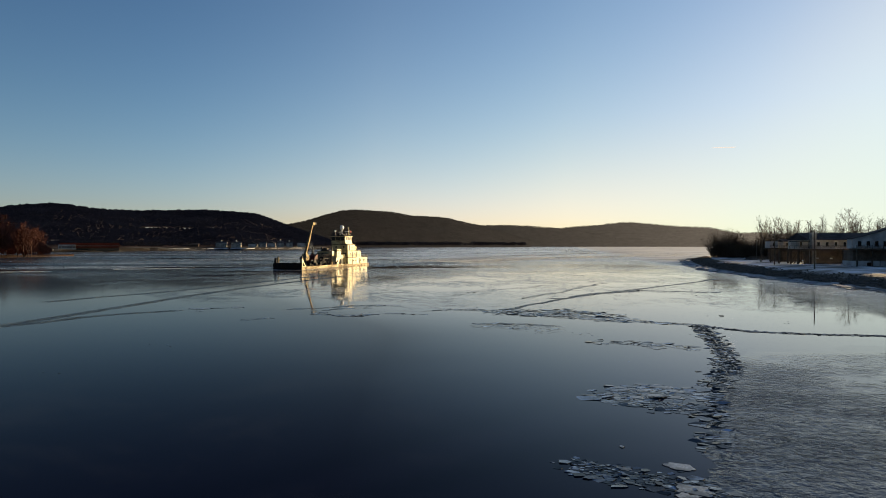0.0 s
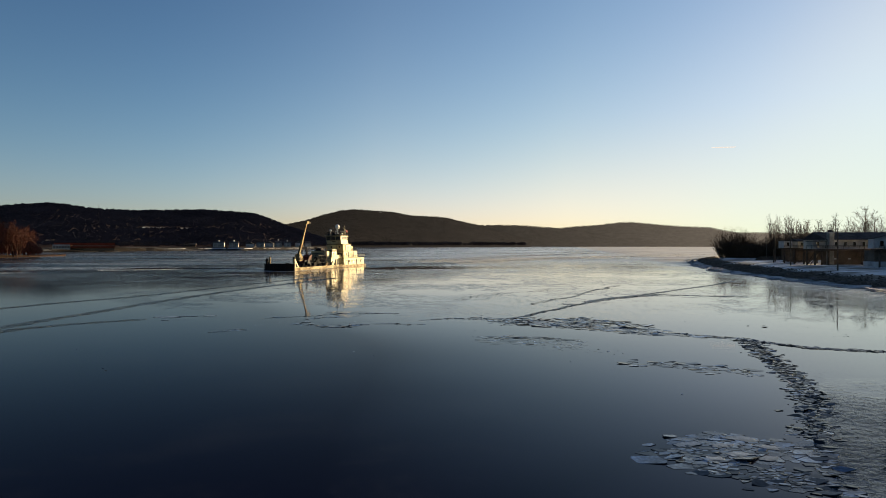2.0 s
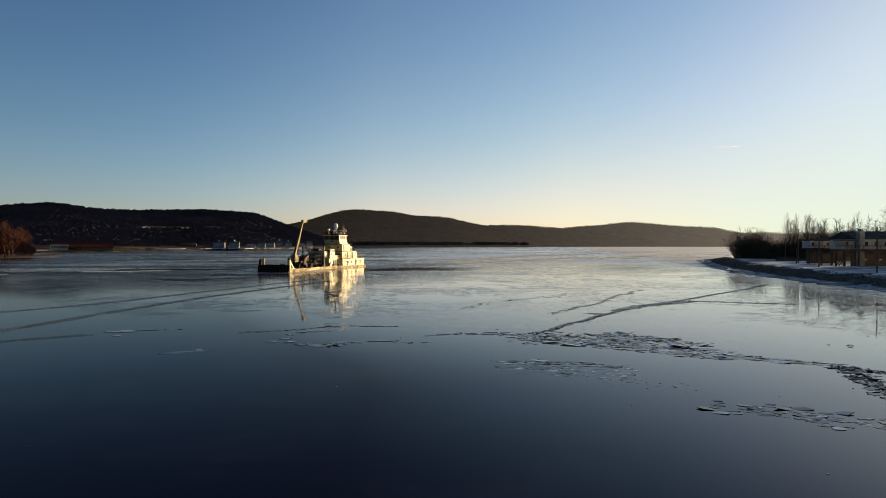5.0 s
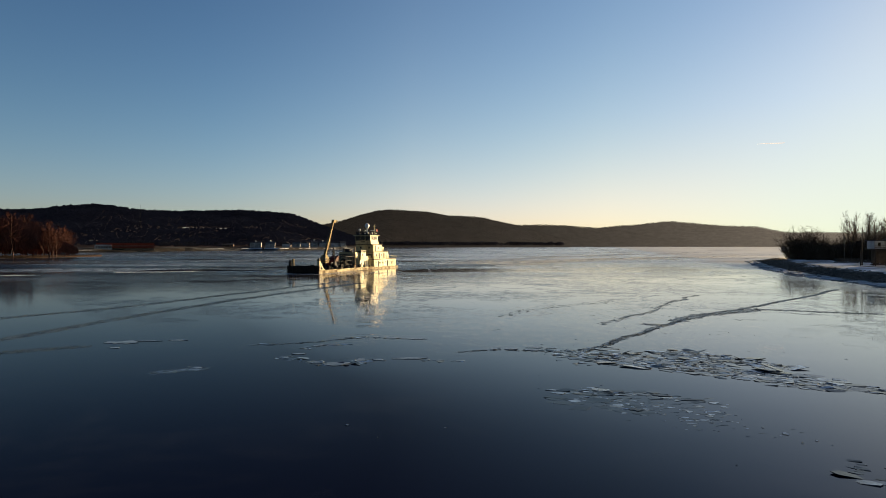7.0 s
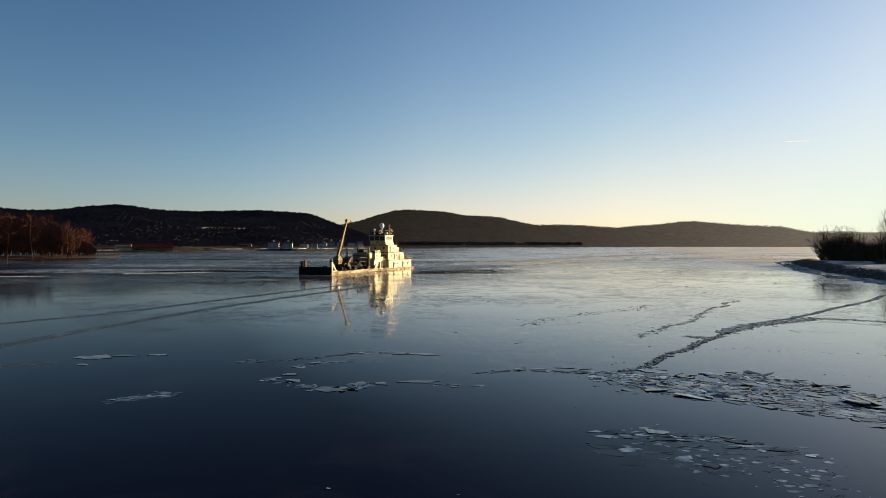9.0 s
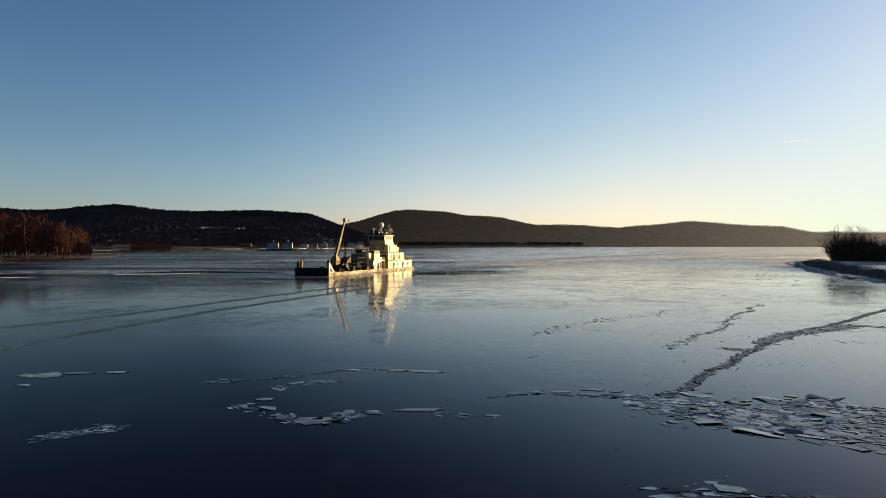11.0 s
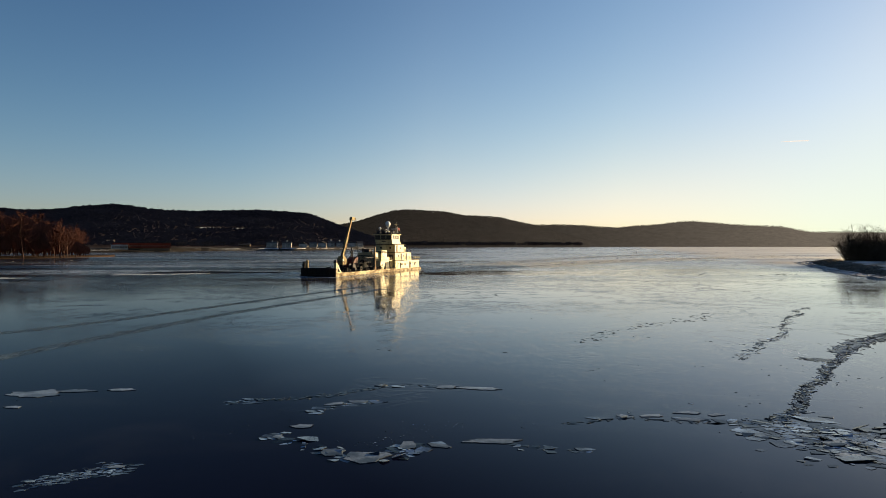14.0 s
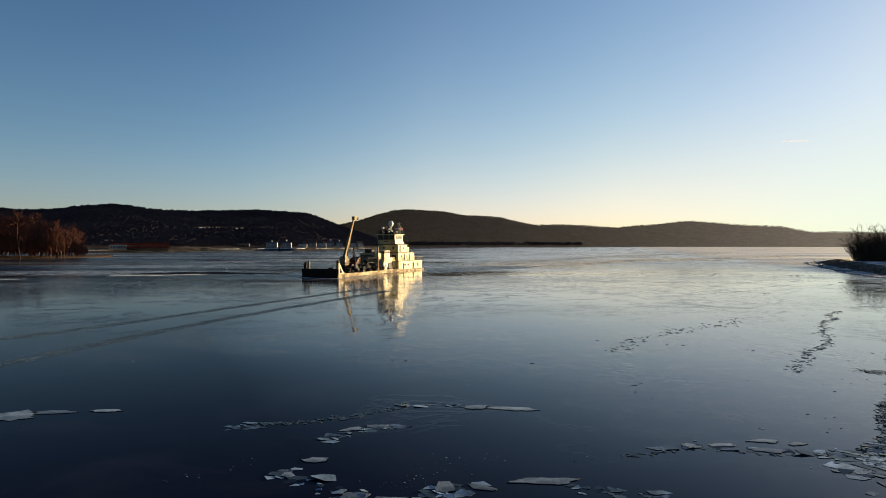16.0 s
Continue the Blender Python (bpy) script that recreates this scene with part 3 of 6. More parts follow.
M_OUT = [(-19.3, 29), (-16.5, 35), (-15.4, 38), (-13.7, 45), (-12, 55), (-10.3, 63), (-9.1, 65), (-7.4, 63), (-5.4, 61), (-3.3, 55), (-1.6, 53), (0.2, 51), (1.9, 44), (3.9, 36), (6.4, 24), (9.2, 9)]
R_OUT = [(-1, 30), (1.3, 37), (3.9, 37), (7, 37), (9.2, 35), (11.8, 31), (14.5, 25), (17.5, 13)]
Q_OUT = [(7, 22), (10.2, 30), (11.8, 31), (13.4, 34), (15.5, 36), (17.5, 40), (18.5, 41), (20.4, 38), (22.2, 34), (24, 32), (25.8, 30), (27, 25), (28, 21), (29.8, 21), (33.1, 19), (37.5, 18), (44, 16)]
L_SHORE = [(-50, 640), (-40, 690), (-33, 715), (-28, 780), (-20, 850), (-11, 1050)]
# the three farther hills glow: their haze is emission in the material
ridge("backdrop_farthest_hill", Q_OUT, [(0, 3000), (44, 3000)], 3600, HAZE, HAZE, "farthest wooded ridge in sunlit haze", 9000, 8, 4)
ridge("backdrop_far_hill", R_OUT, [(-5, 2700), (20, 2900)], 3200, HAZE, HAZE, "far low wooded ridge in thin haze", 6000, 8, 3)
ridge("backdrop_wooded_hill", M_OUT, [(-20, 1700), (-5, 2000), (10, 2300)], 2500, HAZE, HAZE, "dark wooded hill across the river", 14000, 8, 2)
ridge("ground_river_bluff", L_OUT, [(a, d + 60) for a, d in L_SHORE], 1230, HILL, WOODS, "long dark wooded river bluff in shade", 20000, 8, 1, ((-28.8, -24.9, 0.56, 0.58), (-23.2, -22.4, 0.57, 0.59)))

# belts of taller trees along the far shores
BELT = mat("pale_shore_trees", (0.085, 0.062, 0.056), 0.95, vary=0.3, size=20, bump=0, second=(0.045, 0.034, 0.034), isle=0.45, gloss=0.0)
belt = Heap()
rng = random.Random(61)
for k in range(2600):
    if k % 4:
        az = rng.uniform(-15.5, 8.5)
        d = between(az, [(-20, 1700), (-5, 2000), (10, 2300)]) + rng.uniform(-14, 60)
        h = rng.uniform(9, 19) * (1 + 0.35 * noise.noise((az * 1.7, 0, 3)))
    else:
        az = rng.uniform(-34, -12)
        d = between(az, L_SHORE) + rng.uniform(70, 105)
        h = rng.uniform(5, 10)
    if noise.noise((az * 2.3, d / 160, 7)) > -0.22:
        x, y = polar(az, d)
        belt.crown(x, y, 4.0, h, h * 0.45, rng, 14)
belt.made("shore_woods", BELT, "belt of pale bare trees along the far shore", "woods")

# the flat far bank in front of the bluff, and a spit
vb, fb = [], []
for c in range(61):
    az = -50 + 40 * c / 60
    d = between(az, L_SHORE) + 8 * noise.noise((az * 1.3, 0, 0))
    for off, z in ((0, -0.3), (6, 1.2), (14, 3.6), (40, 4.6), (120, 6.5)):
        vb.append((*polar(az, d + off), z))
for c in range(60):
    for r in range(4):
        a = c * 5 + r
        fb.append((a, a + 5, a + 6, a + 1))
for lo, hi, near, wide in ((-27.2, -24.6, 9, 3), (-24.2, -18.6, 8.5, 5), (-18.2, -16.4, 9, 3), (-15.9, -12.5, 8.5, 4), (-38.5, -35.6, 8, 2.5)):
    vs = []
    for c in range(25):
        az = lo + (hi - lo) * c / 24
        d = between(az, L_SHORE) + 8 * noise.noise((az * 1.3, 0, 0)) + near
        w = wide * math.sin(math.pi * (c + 0.15) / 24.3) ** 0.4 * (0.7 + 0.5 * noise.noise((az * 4.3, 9, 0)))
        for off in (0, w):
            vs.append((*polar(az, d + off), 1.5 + 0.3 * (near - 6 + off)))
    tagged(raw("snow_patch", vs, [(2 * c, 2 * c + 2, 2 * c + 3, 2 * c + 1) for c in range(24)], SHELF), "thin strip of snow lying along the far bank", "snow patch", "snow patches", "structure")
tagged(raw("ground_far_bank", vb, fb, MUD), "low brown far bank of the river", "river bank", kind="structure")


# ---- far town ----
def gable_house(x, y, z, w, d, h, roof_h, turn, wall, roof, label, rows=2, cols=4, cupola=False):
    ho = thing("house", pose(x, y, z, 0, 0, turn), label, "house", "houses on the far bank")
    part("wall", box(-w / 2, w / 2, -d / 2, d / 2, -1.5, h, 0.05), wall, ho)
    part("roof", prism([(-d / 2 - 0.5, h), (d / 2 + 0.5, h), (0, h + roof_h)], 0, -w / 2 - 0.4, w / 2 + 0.4), roof, ho)
    for r in range(rows):
        for c in range(cols):
            cx = -w / 2 + w * (c + 0.5) / cols
            cz = h * (r + 0.55) / rows
            part("window", box(cx - w / cols * 0.11, cx + w / cols * 0.11, -d / 2 - 0.08, -d / 2 + 0.05, cz - h / rows * 0.2, cz + h / rows * 0.2), GLASS, ho)
    part("porch", box(-w / 2, w / 2, -d / 2 - 1.6, -d / 2, h / rows - 0.25, h / rows), wall, ho)
    for c in range(cols + 1):
        cx = -w / 2 + w * c / cols
        part("post", tube(bmesh.new(), (cx, -d / 2 - 1.5, -1.4), (cx, -d / 2 - 1.5, h / rows), 0.14, n=4), wall, ho)
    if cupola:
        bm = box(-0.9, 0.9, -0.9, 0.9, h + roof_h - 0.6, h + roof_h + 1.0)
        tube(bm, (0, 0, h + roof_h + 1.0), (0, 0, h + roof_h + 2.6), 1.2, 0.05, 4)
        part("cupola", bm, wall, ho)
    return ho


for n, (x, y, z, w, h, cup) in enumerate(((-331, 832, 5.0, 15, 5.6, True), (-310, 835, 5.0, 13, 5.2, True), (-287, 838, 5.8, 11, 3.6, False), (-272, 840, 5.8, 10, 4.2, False), (-259, 842, 5.8, 10, 4.6, False), (-246, 842, 6.0, 9, 5.0, True), (-233, 843, 6.0, 10, 4.8, True), (-216, 846, 6.2, 9, 4.4, False), (-204, 847, 6.2, 8, 4.2, False))):
    gable_house(x, y, z, w, 11, h, 2.2 + 0.5 * (n % 3), 16 + (0, 0, 90, -6, 84, 8, 0, 96, 10)[n], FARWALL, ROOF, "pale two-storey house with porch on the far bank" if h > 4 else "low pale house with porch on the far bank", 2 if h > 4 else 1, 5, cup)
gable_house(-487, 690, 7.5, 17, 12, 5.0, 2.0, 30, FARWALL, ROOF, "pale grey shed among trees on the far bank", 1, 3)
gable_house(-372, 828, 5.6, 16, 10, 3.0, 1.8, 20, TIMBER, ROOF, "low brown house on the far bank", 1, 4)

hall = thing("boat_hall", pose(-419, 620, 3.6, 0, 0, 33), "long boat hall with dull red roof and pale arched front", "boat hall")
part("wall", box(-6, 50, 0, 16, -2, 3.6), BROWNWALL, hall, "dark brown boarded wall")
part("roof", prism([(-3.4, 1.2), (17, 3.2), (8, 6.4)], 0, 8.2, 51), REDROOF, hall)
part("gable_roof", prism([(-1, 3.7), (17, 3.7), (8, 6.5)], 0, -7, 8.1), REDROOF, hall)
part("front", box(-8, 8, -3.2, 0, 3.0, 4.6), FARWALL, hall, "pale fascia")
part("plinth", box(-8, 8, -3.2, 0, -2, 0.4), SIDING, hall)
for k in range(7):
    part("pier", box(-8 + k * 2.55, -7.3 + k * 2.55, -3.2, -2.6, 0.4, 3.0), FARWALL, hall)
part("recess", box(-8, 8, -2.5, -0.02, 0.4, 3.2), BROWNWALL, hall)
dock = thing("river_dock", pose(-381, 630, 0, 0, 0, 33), "low timber dock at the far bank", "dock")
part("platform", box(-24, 16, -4, 2, 1.5, 2.0), TIMBER, dock)
for k in range(11):
    part("pile", tube(bmesh.new(), (-24 + 4 * k, -3.8, -0.4), (-24 + 4 * k, -3.8, 2.4), 0.2, n=6), TIMBER, dock)
for k, (x, y, z, h) in enumerate(((-540, 882, 24, 44), (-455, 985, 34, 12), (-462, 985, 34, 12), (-405, 1000, 38, 24))):
    tw = thing("radio_mast", pose(x, y, z), "slim lattice mast on the wooded bluff", "radio mast", "masts")
    bm = bmesh.new()
    for q in range(3):
        a = math.tau * q / 3
        tube(bm, (0.7 * math.cos(a), 0.7 * math.sin(a), -4), (0.35 * math.cos(a), 0.35 * math.sin(a), h), 0.045, n=4)
    for j in range(int(h / 2)):
        a = math.tau * j / 3
        tube(bm, (0.6 * math.cos(a), 0.6 * math.sin(a), 2 * j), (0.6 * math.cos(a + 2.09), 0.6 * math.sin(a + 2.09), 2 * j + 2), 0.06, n=3)
    part("lattice", bm, RUBBER, tw)
    part("antenna", tube(bmesh.new(), (0, 0, h), (0, 0, h + 4), 0.07, n=4), RUBBER, tw)


# ---- trees ----
def limb(v, f, a, d, length, r0, r1, rng, bend, bits=3):
    """A tapered, bending limb of three-sided tubes; gives back the points along it."""
    pts, p, way = [a.copy()], a.copy(), d.normalized()
    base = None
    for k in range(bits + 1):
        r = r0 + (r1 - r0) * k / bits
        side = way.orthogonal().normalized()
        other = way.cross(side)
        ring = len(v)
        for q in range(4 if r0 > 0.12 else 3):
            n = 4 if r0 > 0.12 else 3
            an = math.tau * q / n
            v.append(tuple(p + (side * math.cos(an) + other * math.sin(an)) * r))
        n = 4 if r0 > 0.12 else 3
        if base is not None:
            for q in range(n):
                f.append((base + q, base + (q + 1) % n, ring + (q + 1) % n, ring + q))
        base = ring
        if k < bits:
            way = (way + Vector((rng.gauss(0, bend), rng.gauss(0, bend), rng.gauss(0.03, bend * 0.6)))).normalized()
            p = p + way * length / bits
            pts.append(p.copy())
    return pts, way


def bare_tree(name, tall, seed, label, bark=BARK, twigs=TWIG, spread=0.55, limbs=9, low=0.3, twisted=0.12, thick=1.0, group="", fat=1.0, rise=0.0):
    rng = random.Random(seed)
    tr = thing(name, Matrix.Identity(4), label, "tree", group)
    tv, tf, cv, cf = [], [], [], []
    pts, _ = limb(tv, tf, Vector((0, 0, -0.4)), Vector((rng.gauss(0, 0.05), rng.gauss(0, 0.05), 1)), tall * 0.86, 0.019 * tall * thick, 0.004 * tall, rng, twisted * 0.5, 7)
    for k in range(limbs):
        s = low + (0.97 - low) * (k + rng.random()) / limbs
        q = s * (len(pts) - 1)
        i = min(int(q), len(pts) - 2)
        a = pts[i].lerp(pts[i + 1], q - i)
        an = k * 2.4 + rng.uniform(-0.5, 0.5)
        up = rng.uniform(0.5, 1.1) + rise
        ln = tall * spread * (1.08 - s) * rng.uniform(0.7, 1.1) + tall * 0.07
        p1, w1 = limb(tv, tf, a, Vector((math.cos(an), math.sin(an), up)), ln, 0.009 * tall * (1.15 - s) * thick, 0.002 * tall, rng, twisted * 1.5, 5)
        for j in range(6):
            q = 1 + (len(p1) - 2) * (j + rng.random()) / 6
            i = min(int(q), len(p1) - 2)
            b = p1[i].lerp(p1[i + 1], q - i)
            d = w1 + Vector((rng.gauss(0, 0.7), rng.gauss(0, 0.7), rng.gauss(0.25, 0.4)))
            p2, w2 = limb(cv, cf, b, d, ln * rng.uniform(0.3, 0.55), 0.0026 * tall * fat, 0.0012 * tall * fat, rng, twisted * 1.8, 3)
            for m in range(5):
                c = p2[rng.randint(1, 3)]
                d = w2 + Vector((rng.gauss(0, 0.7), rng.gauss(0, 0.7), rng.gauss(0.2, 0.4)))
                p3, w3 = limb(cv, cf, c, d, ln * rng.uniform(0.12, 0.28), 0.0014 * tall * fat, 0.0007 * tall * fat, rng, 0.15, 2)
                for _ in range(2):
                    d = w3 + Vector((rng.gauss(0, 0.6), rng.gauss(0, 0.6), rng.gauss(0.1, 0.4)))
                    limb(cv, cf, p3[1], d, ln * rng.uniform(0.07, 0.16), 0.0010 * tall * fat, 0.0005 * tall * fat, rng, 0.1, 1)
    raw("trunk", tv, tf, bark, tr, True)
    raw("crown", cv, cf, twigs, tr)
    return tr


def scaled(x, y, z, s, turn):
    return pose(x, y, z, 0, 0, turn) @ Matrix.Diagonal((s, s, s, 1))


def plant(kinds, places):
    """Puts the kinds at their first places and copies at the rest."""
    for n, (x, y, z, s, turn) in enumerate(places):
        if n < len(kinds):
            kinds[n].matrix_world = scaled(x, y, z, s, turn)
        else:
            src = kinds[n % len(kinds)]
            keep = src.matrix_world.copy()
            src.matrix_world = Matrix.Identity(4)
            copy_thing(src, scaled(x, y, z, s, turn))
            src.matrix_world = keep


rng = random.Random(11)
isle_kinds = [bare_tree("tree", 23, 50 + k, "tall bare russet tree on the wooded island", ISLEBARK, REDTWIG, 0.34, 14, 0.15, 0.08, 0.55, "island trees", 1.1, 0.5) for k in range(5)]
spots = []
for k in range(105):
    s = rng.random()
    fr = rng.random() ** 1.3
    d = 395 - 20 * s + fr * 60
    az = -57 + 19.0 * s + rng.gauss(0, 0.3)
    x, y = polar(az, d + 20 * s)
    shrink = 1.0 if s < 0.8 else 1.0 - 1.6 * (s - 0.8)
    spots.append((x, y, 0.6, rng.uniform(0.95, 1.4) * shrink, rng.uniform(0, 360)))
plant(isle_kinds, spots)
vi, fi = [], []
for c in range(41):
    az = -60 + 24.5 * c / 40
    w = 34 * min(1, (40 - c) / 9) + 1
    mid = 425 + 5 * noise.noise((c * 0.3, 1, 0)) + (40 - c) * 0.05 + 20 * (c / 40) ** 2
    for off, z in ((-w, -0.2), (-w * 0.85, 0.5), (0, 1.2), (w, 0.8), (w * 1.2, -0.2)):
        vi.append((*polar(az, mid + off), z))
for c in range(40):
    for r in range(4):
        a = c * 5 + r
        fi.append((a, a + 5, a + 6, a + 1))
tagged(raw("ground_island", vi, fi, ISLE), "low brown wooded island in the frozen river", "island", kind="structure")
under = Heap()
for k in range(1500):
    az = rng.uniform(-58, -37.4)
    x, y = polar(az, rng.uniform(402, 455))
    h = rng.uniform(7, 20)
    h *= min(1.0, 0.25 + (-37.4 - az) / 5)
    under.crown(x, y, 0.6 + h * 0.25, h, h * 0.34, rng, 30)
under.made("brushwood", UNDER, "russet brushwood under the island trees", "brushwood")

# ---- the right bank ----
SHORE = [(52, -120), (62, 20), (70, 70), (74, 100), (76, 125), (79, 148), (84, 170), (92, 200), (104, 232), (121, 272), (132, 296), (150, 312), (220, 330), (420, 345), (420, -120)]


def inland(x, y):
    """Metres inside the bank's outline; minus outside."""
    best, inside = 1e9, False
    n = len(SHORE)
    for k in range(n):
        (x0, y0), (x1, y1) = SHORE[k], SHORE[(k + 1) % n]
        dx, dy = x1 - x0, y1 - y0
        f = min(1, max(0, ((x - x0) * dx + (y - y0) * dy) / (dx * dx + dy * dy)))
        best = min(best, math.hypot(x - x0 - f * dx, y - y0 - f * dy))
        if (y0 > y) != (y1 > y) and x < x0 + (y - y0) / dy * dx:
            inside = not inside
    return best if inside else -best


def bank_z(x, y):
    d = inland(x, y) + 1.5 * noise.noise((x / 7, y / 7, 3))
    z = between(d, [(-3, -0.6), (0, 0.05), (3, 0.75), (7, 1.6), (10, 1.8), (200, 2.1)])
    return z + 0.12 * noise.noise((x / 3.5, y / 3.5, 0)) * (d > 1)


vl, fl, fbed = [], [], []
xs = [48 + 2.2 * k for k in range(60)] + [182 + 9 * k for k in range(26)]
ys = [-110 + 8 * k for k in range(22)] + [66 + 2.4 * k for k in range(118)]
for y in ys:
    for x in xs:
        vl.append((x, y, bank_z(x, y)))
nx = len(xs)
for j in range(len(ys) - 1):
    for k in range(nx - 1):
        a = j * nx + k
        cx, cy = (xs[k] + xs[k + 1]) / 2, (ys[j] + ys[j + 1]) / 2
        stony = -1.5 < inland(cx, cy) < 5.6 + 3.5 * max(0, min(1, (cy - 170) / 80)) + 2.6 * noise.noise((cx / 9, cy / 9, 6)) and 20 < cy < 320
        (fbed if stony else fl).append((a, a + 1, a + nx + 1, a + nx))
tagged(raw("ground_bank", vl, fl, SNOW, smooth=True), "river bank with trodden snow and bare earth", "river bank", kind="structure")
tagged(raw("ground_bank_foot", vl, fbed, BEDROCK, smooth=True), "dark stony foot of the river bank", "river bank", kind="structure")

rng = random.Random(5)
rocks, shelf = Heap(), Heap()
line = [p for p in SHORE if 20 <= p[1] <= 330][:11]
for k in range(17000):
    q = rng.random() * (len(line) - 1)
    i = int(q)
    (x0, y0), (x1, y1) = line[i], line[i + 1]
    f = q - i
    x, y = x0 + (x1 - x0) * f + rng.uniform(-0.5, 9.5), y0 + (y1 - y0) * f
    d = inland(x, y)
    if -0.8 < d < rng.uniform(3.5, 7.5):
        r = rng.choice((0.10, 0.13, 0.16, 0.19, 0.22, 0.28))
        rocks.rock(x, y, bank_z(x, y) + r * 0.05, r, rng)
rocks.made("riprap", ROCK, "dark broken limestone riprap along the bank", "riprap")
for x, y in along(line, 0.35, rng, 0.8):
    shelf.slab(x - rng.uniform(0.2, 4.2), y, rng.uniform(0.5, 1.5), 0.10, 0.06, rng, 1.4, math.pi / 2 + rng.gauss(0, 0.5), 0.02)
shelf.made("shelf_ice", SHELF, "white broken shelf ice along the stony bank", "shelf ice")


def pole(x, y, h, lamp=False):
    po = thing("utility_pole", pose(x, y, bank_z(x, y)), "weathered wooden pole standing in the snow", "pole", "poles on the bank")
    part("shaft", tube(bmesh.new(), (0, 0, -0.3), (0, 0, h), 0.17, 0.11, 8), POLE, po)
    part("cap", tube(bmesh.new(), (0, 0, h), (0, 0, h + 0.12), 0.14, 0.05, 8), STEEL, po)
    if lamp:
        part("lamp", box(-0.55, 0.1, -0.12, 0.12, h - 0.5, h - 0.3, 0.03), STEEL, po)


for x, y, h, l in ((162.5, 307.3, 10.2, False), (146.8, 271.9, 10.4, False), (132.1, 234.7, 8.7, True), (108.6, 189.5, 10.6, False), (96.1, 161.3, 9.2, True), (87.2, 130.4, 9.2, False)):
    pole(x, y, h, l)

# the long house on piers
long_house = thing("river_house", pose(0, 0, 0), "long cream house on piers with dark roof and deck", "house")
part("wall", box(110.4, 131, 168, 178, 6.3, 9.05, 0.03), SIDING, long_house)
part("wing_wall", box(106.7, 110.4, 168.05, 170.5, 6.3, 8.5, 0.03), SIDING, long_house)
part("wing_roof", box(106.4, 110.8, 167.4, 170.9, 8.5, 8.75, 0.05), ROOF, long_house)
part("roof", prism([(167.2, 9.0), (178.8, 9.0), (173, 11.3)], 0, 110.0, 131.6), ROOF, long_house, "dark shingle roof")
part("deck", box(102.5, 131, 164.4, 167.98, 6.1, 6.35), TIMBER, long_house, "timber deck")
part("deck_rail", rail([(102.5, 164.5, 6.35), (131, 164.5, 6.35)], 0.95, 0.05, 3, 1.5), TIMBER, long_house)
part("lower_wall", box(110.6, 131, 168.2, 169.8, 1.2, 6.1), BROWNWALL, long_house, "brown block lower storey")
part("fascia", box(102.4, 131, 164.2, 164.38, 5.85, 6.2), TIMBER, long_house)
for k in range(9):
    x = 107.6 + 2.65 * k
    w = part("window", box(x, x + (1.6 if k == 1 else 0.9), 167.9, 167.99, 7.1 if k != 1 else 6.6, 8.4), GLASS, long_house)
    part("frame", rail([(x, 167.88, 7.05), (x + 0.9, 167.88, 7.05)], 1.35, 0.05, 1, 0.9), WHITE, w)
for x in (112.8, 117.0, 122.6, 127.0):
    part("small_window", box(x, x + 0.75, 168.08, 168.19, 3.3, 3.65), WHITE, long_house, "small pale window")
for x in (102.8, 105.0, 106.9, 108.8, 118.4, 124.5):
    part("pier", box(x, x + 0.35, 164.6, 164.95, 1.2, 6.1), TIMBER, long_house)
for x in (103.2, 106.0, 109.4):
    part("pier", box(x, x + 0.35, 171, 171.35, 1.2, 6.1), TIMBER, long_house)
part("brace", tube(bmesh.new(), (102.9, 164.7, 1.8), (105.2, 164.7, 6.0), 0.12, n=4), TIMBER, long_house)
st = bmesh.new()
for k in range(14):
    box(106.6 + 0.28 * k, 106.95 + 0.28 * k, 169, 170.2, 1.9 + 0.3 * k, 1.97 + 0.3 * k, 0, st)
for y in (169, 170.2):
    tube(st, (106.5, y, 1.7), (110.4, y, 6.0), 0.12, n=4)
part("stairs", st, TIMBER, long_house)
chim = box(110.5, 111.9, 166.6, 167.9, 1.2, 11.0, 0.05)
box(110.35, 112.05, 166.45, 168.05, 11.0, 11.25, 0.03, chim)
ch = part("chimney", chim, CONCRETE, long_house, "tall pale block chimney with three flue pots")
for k in range(3):
    part("flue_pot", tube(bmesh.new(), (110.75 + 0.45 * k, 167.25, 11.25), (110.75 + 0.45 * k, 167.25, 11.9), 0.18, 0.15, 8), STEEL, ch)

# the gabled house beside it
gable = thing("river_house", pose(0, 0, 0), "pale grey gabled house with dark porch over white base", "house")
part("wall", prism([(110.4, 6.6), (141, 6.6), (141, 9.2), (125.7, 13.2), (110.4, 9.2)], 1, 150, 152), GREYSIDE, gable)
rf = prism([(109.8, 9.05), (125.7, 13.25), (141.6, 9.05), (141.6, 9.2), (125.7, 13.42), (109.8, 9.2)], 1, 149.3, 152.5)
part("roof", rf, ROOF, gable)
part("deck", box(109.6, 141, 147.2, 149.98, 6.1, 6.55), TIMBER, gable)
part("deck_rail", rail([(109.6, 147.3, 6.55), (141, 147.3, 6.55)], 0.9, 0.05, 3, 1.4), TIMBER, gable)
part("porch_wall", box(110.6, 141, 150.1, 153.5, 3.2, 6.1), BROWNWALL, gable, "dark brown porch storey")
part("base", box(110.5, 141, 148.6, 153.8, 1.0, 3.2, 0.04), GREYSIDE, gable, "white panelled base storey")
for k in range(7):
    x = 112.0 + 2.3 * k
    w = part("window", box(x, x + 0.85, 149.9, 149.99, 7.2, 8.5), GLASS, gable)
    part("sill", box(x - 0.1, x + 0.95, 149.8, 149.9, 7.1, 7.2), WHITE, w)
